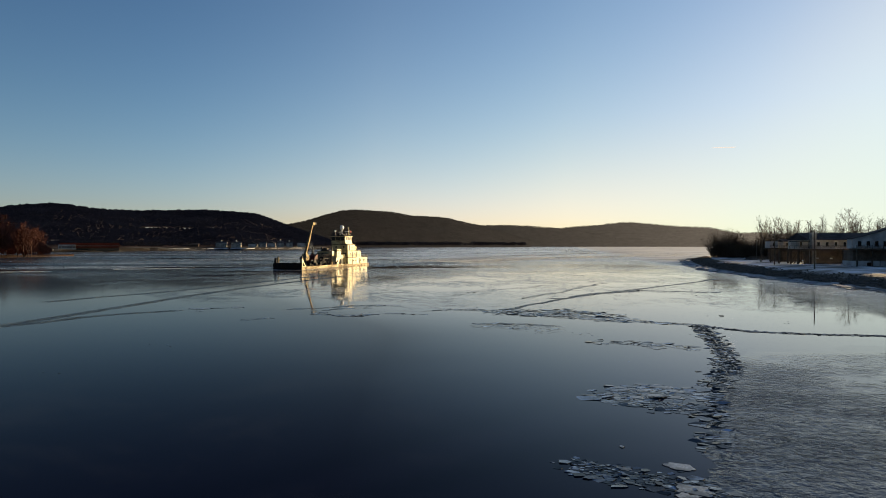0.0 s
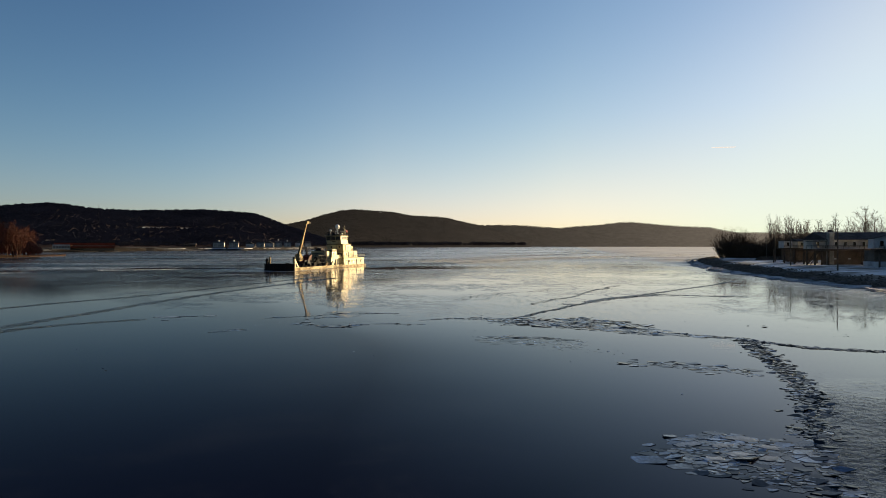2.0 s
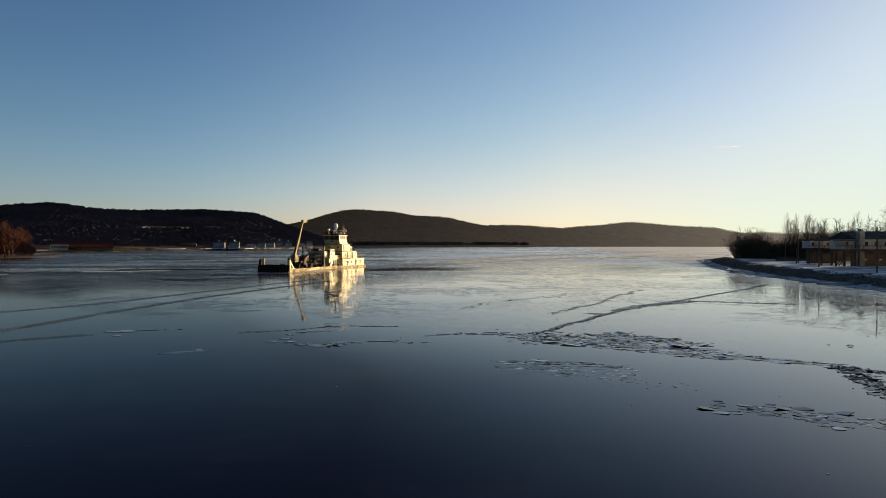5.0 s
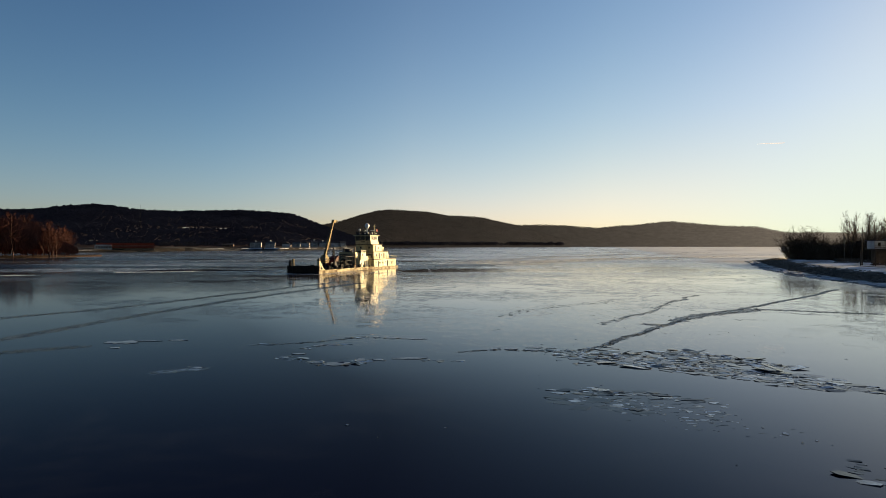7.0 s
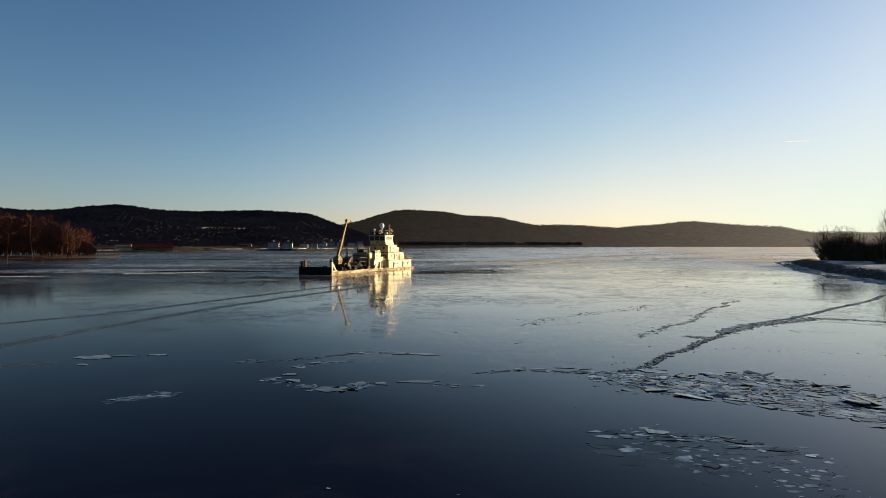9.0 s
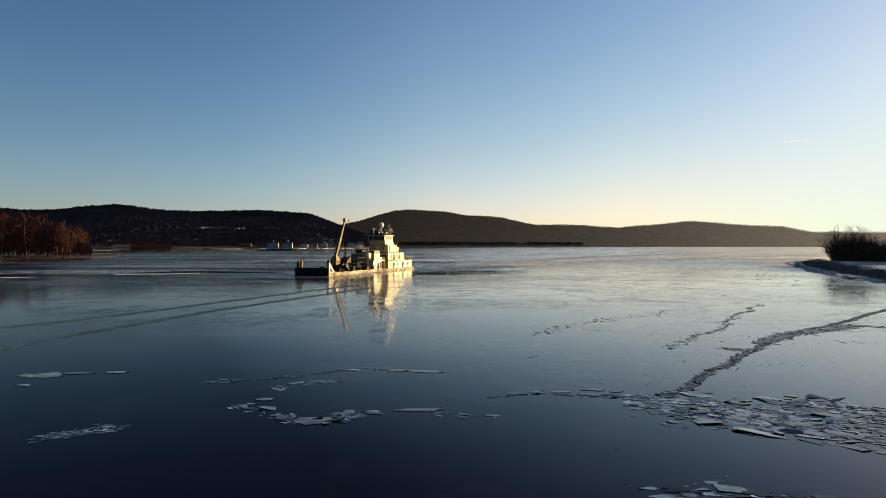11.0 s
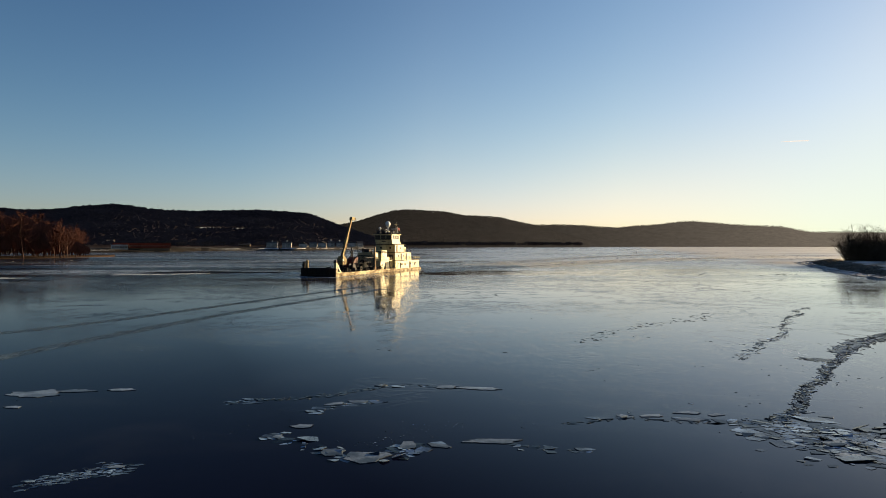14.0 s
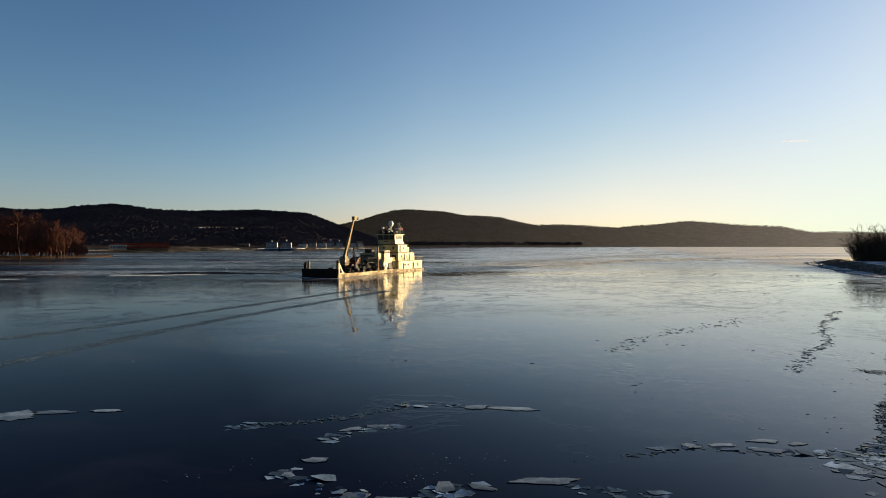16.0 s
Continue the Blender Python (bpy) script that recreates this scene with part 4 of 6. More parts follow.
for x, s in ((113.4, 1.6), (119.6, 2.0), (126, 1.6)):
    part("base_window", box(x, x + s, 148.5, 148.59, 1.9, 2.8), GLASS, gable)
for x in (116.8, 122.5):
    part("base_seam", box(x, x + 0.12, 148.52, 148.6, 1.0, 3.2), STEEL, gable)
for k in range(8):
    part("pier", box(109.8 + 4 * k, 110.1 + 4 * k, 147.4, 147.7, 1.2, 6.1), TIMBER, gable)

# the small white house further along
small = thing("river_house", pose(8.2, 0, 0), "small white house raised on dark piers", "house")
part("wall", box(100, 102.6, 184, 187, 6.6, 8.7, 0.03), GREYSIDE, small)
part("hut_roof", box(99.7, 102.9, 183.6, 187.4, 8.7, 8.9, 0.04), ROOF, small)
part("roof", prism([(183.8, 8.62), (188.6, 8.62), (186.2, 9.5)], 0, 104.2, 117.4), ROOF, small)
part("deck", box(98.5, 117, 181.5, 183.98, 6.2, 6.5), TIMBER, small)
part("deck_rail", rail([(98.5, 181.6, 6.5), (117, 181.6, 6.5)], 0.9, 0.05, 2, 1.6), TIMBER, small)
part("floor", box(100, 117, 184, 188, 6.3, 6.58), TIMBER, small)
for k in range(6):
    for y in (181.7, 187.6):
        part("pier", box(98.7 + 3.4 * k, 98.92 + 3.4 * k, y, y + 0.22, 1.4, 6.2), TIMBER, small)
# added sheet that makes the space between the piers dark
part("underfloor_sheet", box(99.2, 117, 184.0, 184.12, 2.6, 6.28), BROWNWALL, small, "dark sheet added to fill the dark space below the floor")
part("annex", box(104.6, 117, 184.4, 188, 6.6, 8.6, 0.03), SIDING, small)
for x in (100.9,):
    part("window", box(x, x + 0.7, 183.9, 183.99, 7.2, 8.3), GLASS, small)
for x in (105.6, 107.6, 110.6, 113.8):
    part("window", box(x, x + 0.7, 184.3, 184.39, 7.2, 8.2), GLASS, small)
for x, y, w in ((116, 190, 9), (122, 214, 12), (134, 236, 10)):
    wl = thing("timber_rack", pose(x, y, bank_z(x, y)), "low stack of snow-dusted timber on the bank", "timber stack", "timber stacks")
    for k in range(5):
        part("timber", box(-w / 2 + 0.2 * k, w / 2 - 0.15 * k, -0.6 + 0.1 * k, 0.6 - 0.1 * k, 0.22 * k, 0.22 * k + 0.18), TIMBER, wl)

# trees and thickets behind the houses, and unseen ones added to shade the ice
rng = random.Random(21)
big = bare_tree("tree", 20, 7, "tall bare tree with open crown behind the houses", PALEBARK, TWIG, 0.50, 15, 0.30, 0.07, 0.6, "", 0.5, 0.25)
big.matrix_world = pose(139, 190, 1.9, 0, 0, 40)
old = bare_tree("tree", 15.5, 9, "dark gnarled bare tree behind the small house", BARK, TWIG, 0.5, 14, 0.45, 0.30, 1.0, "", 0.6)
old.matrix_world = pose(139.9, 229.2, 1.9, 0, 0, 10)
side = bare_tree("tree", 17, 15, "bare brown tree beside the gabled house", BARK, TWIG, 0.5, 16, 0.25, 0.08, 0.6, "", 0.55, 0.4)
side.matrix_world = pose(146, 172, 1.9, 0, 0, 0)
wood = [bare_tree("tree", 14, 80 + k, "slim bare tree in the wood behind the bank", BARK, TWIG, 0.26, 14, 0.15, 0.04, 0.4, "bank wood", 0.35, 1.6) for k in range(5)]
spots = []
for k in range(105):
    y = rng.uniform(225, 305)
    x = y * rng.uniform(0.56, 0.93)
    spots.append((x, y, 1.9, rng.uniform(1.0, 1.5), rng.uniform(0, 360)))
# tall trees out of view, added to keep the sun off the ice
for k in range(42):
    y = rng.uniform(112, 172)
    spots.append((max(0.87 * y, 146) + rng.uniform(0, 34), y, 1.9, rng.uniform(1.5, 1.75), rng.uniform(0, 360)))
# more unseen trees on the near bank, added as sun blockers
for k in range(36):
    spots.append((rng.uniform(104, 136), rng.uniform(28, 108), 1.9, rng.uniform(1.25, 1.6), rng.uniform(0, 360)))
plant(wood, spots)

def thicket(x, y, w, h, seed, count=260):
    """A dense bare bush: many curved stems that fork into twigs."""
    rg = random.Random(seed)
    v, f = [], []
    for k in range(count):
        a, q = rg.uniform(0, math.tau), math.sqrt(rg.random())
        px, py = w / 2 * q * math.cos(a), w / 2 * q * math.sin(a) * 0.7
        top = h * (1 - 0.35 * q * q) * rg.uniform(0.6, 1.0)
        d = Vector((math.cos(a) * 0.45 * q, math.sin(a) * 0.45 * q, 1))
        p1, w1 = limb(v, f, Vector((px, py, -0.3)), d, top, 0.06, 0.025, rg, 0.10, 4)
        for j in range(6):
            b = p1[rg.randint(1, 4)]
            p2, w2 = limb(v, f, b, w1 + Vector((rg.gauss(0, 0.6), rg.gauss(0, 0.6), 0.1)), top * rg.uniform(0.18, 0.36), 0.028, 0.014, rg, 0.15, 2)
            for m in range(2):
                limb(v, f, p2[1], w2 + Vector((rg.gauss(0, 0.6), rg.gauss(0, 0.6), 0.1)), top * 0.15, 0.018, 0.01, rg, 0.1, 1)
    ob = raw("bush", v, f, TWIG)
    ob.matrix_world = pose(x, y, bank_z(x, y))
    return tagged(ob, "dense bare brown bush on the snowy bank", "bush", "bushes on the bank")


for k, (x, y, w, h) in enumerate(((134, 263, 14, 12.5), (129.5, 259, 8, 8.5), (138, 267, 11, 10.5), (133, 257, 9, 8), (146, 262, 12, 7.5), (157, 268, 14, 8), (167, 278, 18, 7.5), (179, 286, 20, 7))):
    thicket(x, y, w, h, 40 + k)
for k, (x, y, w, h) in enumerate(((158, 246, 22, 5), (172, 252, 24, 6), (188, 256, 24, 7), (202, 258, 24, 7), (148, 236, 16, 4.5), (216, 262, 24, 8))):
    thicket(x, y, w, h, 60 + k, 200)
for k, (x, y, w, h) in enumerate(((150, 222, 26, 8.5), (166, 226, 26, 9), (182, 228, 28, 9.5), (172, 206, 26, 9), (190, 208, 28, 10), (160, 196, 22, 8), (178, 188, 26, 9.5), (196, 190, 28, 10.5), (166, 176, 22, 9))):
    thicket(x, y, w, h, 80 + k, 420)
# from the sixth on: unseen thickets added to shade bank and near ice
for k, (x, y, w, h) in enumerate(((137, 250, 18, 6.5), (147, 250, 20, 8.5), (160, 254, 24, 11.5), (174, 258, 26, 12), (190, 262, 28, 12), (152, 158, 26, 12), (162, 144, 26, 13), (152, 130, 26, 13), (140, 112, 24, 12), (126, 100, 24, 15), (122, 84, 24, 15), (120, 66, 24, 15), (118, 48, 24, 15), (116, 30, 24, 15))):
    thicket(x, y, w, h, 100 + k, 420)


# ---- the towboat and its crane barge: +x ahead, +y to port, from the middle of the barge's bow ----
HEAD = math.degrees(math.atan2(-0.957, -0.290))
BOAT = pose(-46.9, 167.4, 0, 0, 0, HEAD)


def aboard(x, y, z, turn=0):
    return BOAT @ pose(x, y, z, 0, 0, turn)


barge = thing("crane_barge", BOAT, "flat steel work barge with black bow, cluttered with buoy gear", "barge")
hull = prism([(-30, -0.6), (-2.5, -0.6), (0, 0.15), (0, 0.85), (-30, 0.85)], 1, -5.3, 4.6)
part("hull", hull, HULLSIDE, barge, "rusty hull side with scraped rubbing strakes")
part("deck", box(-29.9, -0.3, -5.2, 4.5, 0.854, 0.88), DECK, barge)
for z, t in ((0.12, 0.07), (0.40, 0.07), (0.68, 0.18)):
    part("rubbing_strake", box(-29.8, -1.2, 4.6, 4.68, z, z + t, 0.02), RUBBED, barge, "scraped buff rubbing strake")
part("bow_bulwark", box(-0.25, 0.12, -5.3, 4.6, 0.0, 2.1, 0.03), BLACK, barge, "black bow wall")
part("bow_side", prism([(-4.2, 0.88), (-0.25, 0.88), (-0.25, 2.05), (-1.0, 2.05)], 1, -5.3, -5.15), BLACK, barge)
part("bow_fender", box(0.12, 0.38, -5.25, 4.55, 0.15, 0.55, 0.08), RUBBER, barge)
for k in range(8):
    part("bow_rib", box(0.122, 0.24, -5.0 + 1.3 * k, -4.85 + 1.3 * k, 0.6, 2.05), BLACK, barge)
for y, tall in ((4.1, 3.4), (-4.8, 2.9)):
    po = part("corner_post", box(-0.9, -0.3, y - 0.35, y + 0.35, 0.88, tall, 0.05), BLACK if y < 0 else CREAM, barge)
    part("post_head", box(-1.0, -0.2, y - 0.45, y + 0.45, tall, tall + 0.2, 0.05), BLACK, po)
    part("roller", tube(bmesh.new(), (-0.6, y - 0.3, tall + 0.45), (-0.6, y + 0.3, tall + 0.45), 0.25, n=10), STEEL, po)
part("knee_brace", prism([(-0.9, 3.2), (-0.9, 2.5), (-2.3, 0.88), (-2.75, 0.88)], 1, 4.2, 4.45), CREAM, barge, "cream knee brace")
part("knee_foot", box(-2.9, -0.9, 4.2, 4.45, 0.88, 1.15), CREAM, barge)
part("jack_staff", tube(bmesh.new(), (-1.2, -4.3, 0.88), (-1.2, -4.3, 3.9), 0.28, 0.28, 10), BUFF, barge, "thick buff mooring post")
for x, y, top in ((-19.0, 4.35, 7.0), (-22.4, -4.9, 6.95)):
    sp = part("spud", tube(bmesh.new(), (x, y, -0.4), (x, y, top), 0.2, n=12), RUBBED if y > 0 else STEEL, barge, "tall steel spud pile")
    part("spud_collar", box(x - 0.45, x + 0.45, y - 0.45, y + 0.2, 0.88, 1.7, 0.05), RUBBED, sp)
for x in (-5, -9.5, -15, -22, -28.5):
    bt = part("bollard", tube(bmesh.new(), (x, 4.0, 0.88), (x, 4.0, 1.4), 0.14, n=8), BLACK, barge)
    part("bollard_twin", tube(bmesh.new(), (x - 0.6, 4.0, 0.88), (x - 0.6, 4.0, 1.4), 0.14, n=8), BLACK, bt)

# deckhouse at the barge's after end
part("deckhouse", box(-30, -23.4, -3.6, 2.2, 0.88, 5.5, 0.06), CREAM, barge, "cream steel deckhouse")
lean = part("side_cabin", box(-28.4, -23.4, 2.2, 3.7, 0.88, 3.2, 0.05), CREAM, barge)
part("cabin_roof", box(-29.6, -23.1, 2.2, 4.1, 3.2, 3.32), CREAM, barge)
part("roof_rail", rail([(-23.2, -3.4, 5.5), (-23.2, 2.1, 5.5)], 0.9, 0.04, 2, 1.2), STEEL, barge)
part("side_rail", rail([(-23.2, 2.3, 3.32), (-23.2, 4.0, 3.32), (-29.4, 4.0, 3.32)], 0.85, 0.045, 3, 1.0), CREAM, barge)
part("rail_screen", box(-28.0, -23.4, 3.98, 4.02, 3.4, 4.1), CREAM, barge)
for x, z, s in ((-24.3, 2.0, 0.35), (-26.0, 2.0, 0.3)):
    part("port_hole", tube(bmesh.new(), (x, 3.69, z), (x, 3.74, z), s, n=12), GLASS, lean)
part("house_door", box(-23.4, -23.34, -0.4, 0.5, 0.95, 2.9, 0.01), STEEL, barge)
part("house_window", box(-23.4, -23.36, -2.6, -1.6, 2.0, 3.0), GLASS, barge)
part("roof_box", box(-26.5, -24.6, -2.8, -0.6, 5.5, 6.4, 0.06), STEEL, barge)
part("cabin_door", box(-28.1, -27.2, 3.7, 3.74, 0.95, 2.9, 0.01), STEEL, lean)
booth = part("lookout_frame", box(-28.6, -25.4, 1.0, 2.9, 3.4, 6.1, 0.05), CREAM, barge, "cream lookout booth with grid windows")
for x in (-28.3, -27.3, -26.3):
    part("pane", box(x, x + 0.8, 2.9, 2.93, 5.3, 5.95), GLASS, booth)
part("lookout_window", box(-26.6, -26.0, 2.9, 2.93, 4.3, 4.9), GLASS, booth)
for k in range(3):
    part("front_pane", box(-25.4, -25.36, 1.15 + 0.6 * k, 1.6 + 0.6 * k, 5.2, 5.9), GLASS, booth)
for x in (-29.4, -28.6):
    part("awning_post", tube(bmesh.new(), (x, 4.0, 0.88), (x, 4.0, 3.2), 0.06, n=6), CREAM, barge)

part("waterline_strip", box(-29.9, -1.4, 4.602, 4.64, -0.3, 0.10), BLACK, barge, "black strip along the waterline")
part("deck_edge", box(-29.9, -0.4, 4.45, 4.72, 0.86, 0.96, 0.02), RUBBED, barge, "worn pale deck edge")
# flat black panels on the walls stand in for shaded openings
part("doorway", box(-26.9, -25.9, 3.69, 3.735, 0.95, 2.75), RUBBER, lean, "black panel standing in for a dark doorway")
part("shelter_dark_panel", box(-29.9, -28.5, 2.19, 2.225, 0.95, 2.9), RUBBER, barge, "black panel standing in for the dark under the cabin roof")
for x, z in ((-29.2, 3.6), (-27.6, 3.6)):
    part("roof_locker", box(x, x + 1.1, 0.2, 0.9, 5.5, 6.0, 0.05), CREAM, barge)
for k in range(5):
    part("window_bar", box(-28.5 + 0.75 * k, -28.42 + 0.75 * k, 2.92, 2.97, 5.25, 6.0), CREAM, booth)
for x, y, s in ((-22.9, 3.9, 0.55), (-24.8, 4.25, 0.42)):
    tyre = thing("tyre_fender", aboard(x, y, 0.88 + s), "worn black tyre fender propped on the barge deck", "tyre", "tyre fenders")
    bm = bmesh.new()
    for k in range(14):
        a, c = math.tau * k / 14, math.tau * (k + 1) / 14
        tube(bm, (s * 0.72 * math.cos(a), 0, s * 0.72 * math.sin(a)), (s * 0.72 * math.cos(c), 0, s * 0.72 * math.sin(c)), s * 0.28, n=8)
    part("ring", bm, RUBBER, tyre)
for k, (x, y) in enumerate(((-9.0, 1.8), (-10.2, 3.4), (-6.6, 3.2), (-16.2, 3.6), (-18.6, 3.4), (-21.0, 3.3))):
    crate = thing("gear_crate", aboard(x, y, 0.88, 12 * k), "dark steel gear box on the cluttered barge deck", "gear box", "gear boxes")
    part("body", box(-0.55, 0.55, -0.4, 0.4, 0, 0.7 + 0.15 * (k % 3), 0.04), STEEL if k % 2 else RUBBER, crate)
    part("lid", box(-0.6, 0.6, -0.45, 0.45, 0.7 + 0.15 * (k % 3), 0.78 + 0.15 * (k % 3), 0.02), BLACK, crate)
    part("grip", tube(bmesh.new(), (-0.25, 0.46, 0.45), (0.25, 0.46, 0.45), 0.04, n=6), BUFF, crate)

# crane
crane = thing("deck_crane", aboard(-11.2, -1.0, 0.88), "buff hydraulic deck crane with raised telescopic boom", "crane")
part("pedestal", tube(bmesh.new(), (0, 0, 0), (0, 0, 1.7), 0.62, 0.5, 14), BLACK, crane)
turret = prism([(1.0, 1.7), (1.15, 2.5), (0.55, 3.5), (-0.7, 3.5), (-1.25, 2.7), (-1.1, 1.7)], 1, -0.85, 0.85)
tu = part("turret", turret, BUFF, crane)
part("slew_ring", tube(bmesh.new(), (0, 0, 1.6), (0, 0, 1.72), 0.85, n=16), STEEL, tu)
part("cab_window", box(0.2, 0.9, 0.85, 0.88, 2.4, 3.1), GLASS, tu)


def beam(a, c, w0, h0, w1, h1):
    """A box beam between two points in the fore-and-aft plane."""
    a, c = Vector(a), Vector(c)
    d = (c - a).normalized()
    up = Vector((d.z, 0, -d.x))
    bm = bmesh.new()
    vs = []
    for p, w, h in ((a, w0, h0), (c, w1, h1)):
        for sy, sz in ((-1, -1), (1, -1), (1, 1), (-1, 1)):
            vs.append(bm.verts.new(p + Vector((0, sy * w / 2, 0)) + up * sz * h / 2))
    for q in ((0, 1, 2, 3), (7, 6, 5, 4), (0, 4, 5, 1), (1, 5, 6, 2), (2, 6, 7, 3), (3, 7, 4, 0)):
        bm.faces.new([vs[k] for k in q])
    bmesh.ops.recalc_face_normals(bm, faces=bm.faces)
    return bm


bo = part("boom", beam((0.0, 0, 2.9), (-2.9, 0, 9.2), 0.62, 0.85, 0.5, 0.7), BUFF, crane)
part("boom_inner", beam((-2.8, 0, 9.0), (-4.9, 0, 13.6), 0.4, 0.52, 0.34, 0.45), BUFF, bo)
part("boom_head", prism([(-4.4, 13.3), (-4.6, 14.1), (-6.4, 14.0), (-6.5, 13.6), (-5.3, 13.2)], 1, -0.4, 0.4), BUFF, crane)
part("sheave", tube(bmesh.new(), (-6.2, -0.45, 13.6), (-6.2, 0.45, 13.6), 0.35, n=12), STEEL, crane)
part("lift_cylinder", tube(bmesh.new(), (0.9, 0, 2.3), (-1.2, 0, 6.2), 0.16, n=8), STEEL, crane)
part("hose", tube(bmesh.new(), (-0.6, 0.48, 3.4), (-3.2, 0.40, 9.0), 0.05, n=5), RUBBER, crane)
part("crane_rail", rail([(1.3, -1.2, 1.7), (1.3, 1.2, 1.7), (-1.3, 1.2, 1.7)], 0.9, 0.035, 2, 1.0), STEEL, crane)

for y in (-0.62, 0.62):
    part("boom_foot_plate", prism([(-0.9, 2.2), (0.9, 2.2), (0.4, 3.9), (-0.7, 3.9)], 1, y - 0.06, y + 0.06), BUFF, crane)
for f in (0.25, 0.5, 0.75):
    x, z = -2.9 * f, 2.9 + 6.3 * f
    part("boom_collar", beam((x + 0.08, 0, z - 0.17), (x - 0.08, 0, z + 0.17), 0.72, 0.95, 0.70, 0.93), BUFF, bo)
part("hoist_wire", tube(bmesh.new(), (-6.2, 0.2, 13.4), (-1.2, 0.5, 3.6), 0.03, n=4), STEEL, crane)

# winch, racks, buoys
winch = thing("deck_winch", aboard(-15.2, -0.6, 0.88), "red deck winch with steel drum", "winch")
part("frame", prism([(-1.6, 0), (1.6, 0), (1.5, 1.2), (0.2, 2.9), (-1.3, 3.6)], 1, -1.2, 1.2), RED, winch)
part("drum", tube(bmesh.new(), (0.4, -1.6, 1.2), (0.4, 1.6, 1.2), 0.8, n=16), STEEL, winch)
part("guard", rail([(1.7, -1.6, 0), (1.7, 1.6, 0), (-1.7, 1.6, 0)], 1.1, 0.04, 2, 1.1), RED, winch)
rack = thing("buoy_rack", aboard(-20.3, 0.2, 0.88), "dark steel rack with hooped buoy cradles", "rack")
for z in (0.9, 2.1, 3.3):
    for y in (-1.9, 1.9):
        part("side_bar", tube(bmesh.new(), (-2.4, y, z), (2.4, y, z), 0.09, n=6), STEEL, rack)
for x in (-2.3, -0.8, 0.8, 2.3):
    for y in (-1.9, 1.9):
        part("upright", tube(bmesh.new(), (x, y, 0), (x, y, 3.4), 0.09, n=6), STEEL, rack)
for x in (-2.0, -0.7, 0.7, 2.0):
    bm = bmesh.new()
    for k in range(10):
        a, c = math.pi * k / 10, math.pi * (k + 1) / 10
        tube(bm, (x, 1.8 * math.cos(a), 2.4 + 1.6 * math.sin(a)), (x, 1.8 * math.cos(c), 2.4 + 1.6 * math.sin(c)), 0.1, n=5)
    part("hoop", bm, STEEL, rack)
for k, (x, y, z) in enumerate(((-1.3, -0.9, 0.75), (-1.3, 0.9, 0.75), (1.0, -0.9, 0.75), (1.0, 0.9, 0.75), (0, 0, 2.1))):
    by = thing("river_buoy", aboard(-20.3 + x, 0.2 + y, 0.88 + z), "dark can buoy lying in the steel rack", "buoy", "stowed buoys")
    part("float", tube(bmesh.new(), (-0.9, 0, 0), (0.9, 0, 0), 0.72, 0.68, 14), BLACK, by)
    part("tail", tube(bmesh.new(), (0.9, 0, 0), (1.5, 0, 0), 0.3, 0.08, 8), STEEL, by)
for x, y, s, h in ((-4.6, 0.6, 0.9, 0.9), (-6.2, -1.6, 0.7, 0.6), (-7.4, 2.2, 0.6, 0.5), (-17.2, 2.9, 0.8, 0.55), (-22.4, 3.0, 0.7, 0.8), (-13.0, 3.0, 0.7, 0.45), (-3.4, -1.0, 1.1, 0.7)):
    sk = thing("concrete_sinker", aboard(x, y, 0.88, 20 * x), "block sinker with lifting eye on the barge deck", "sinker", "sinkers")
    part("block", box(-s, s, -s * 0.8, s * 0.8, 0, h, 0.06), DECK, sk)
    part("lifting_eye", tube(bmesh.new(), (0, 0, h), (0, 0, h + 0.2), 0.1, 0.06, 6), STEEL, sk)
for k, (x, y, s, turn) in enumerate(((-13.2, 0.9, 0.95, 0), (-13.4, 3.0, 0.7, 0), (-17.0, 1.9, 1.1, 0), (-17.2, -1.4, 1.15, 0), (-16.8, -3.2, 0.9, 0), (-8.6, -3.2, 0.7, 30), (-22.6, 1.5, 1.0, 0), (-22.5, -1.2, 1.1, 0))):
    re = thing("cable_reel", aboard(x, y, 0.88, turn), "dark steel cable reel standing on the barge deck", "cable reel", "cable reels")
    part("core", tube(bmesh.new(), (0, -0.45, s), (0, 0.45, s), s * 0.62, n=14), RUBBER, re)
    for q in (-0.5, 0.5):
        part("flange", tube(bmesh.new(), (0, q - 0.05, s), (0, q + 0.05, s), s, n=18), RUBBER if k % 3 else STEEL, re)
    part("axle", tube(bmesh.new(), (0, -0.7, s), (0, 0.7, s), 0.09, n=8), STEEL, re)
for x, y, h in ((-12.4, 1.6, 4.4), (-18.2, -2.0, 5.2), (-14.6, -2.6, 4.0), (-21.8, 2.4, 4.9)):
    da = thing("deck_post", aboard(x, y, 0.88), "slim dark post with cross arm on the barge deck", "post", "deck posts")
    part("shaft", tube(bmesh.new(), (0, 0, 0), (0, 0, h), 0.11, 0.08, 8), STEEL, da)
    part("arm", tube(bmesh.new(), (-0.6, 0, h - 0.3), (0.9, 0, h - 0.1), 0.06, n=6), STEEL, da)
    part("block", box(0.7, 1.0, -0.12, 0.12, h - 0.7, h - 0.2, 0.04), RUBBER, da)
vent = thing("vent_pipe", aboard(-23.0, -1.5, 5.5), "dark vent pipe on the deckhouse roof", "vent pipe")
part("pipe", tube(bmesh.new(), (0, 0, 0), (0, 0, 0.9), 0.12, n=8), BLACK, vent)
part("hood", box(-0.3, 0.3, -0.22, 0.22, 0.9, 1.2, 0.05), BLACK, vent)

# the towboat
tow = thing("towboat", BOAT, "cream three-deck river towboat with tall wheelhouse", "towboat")
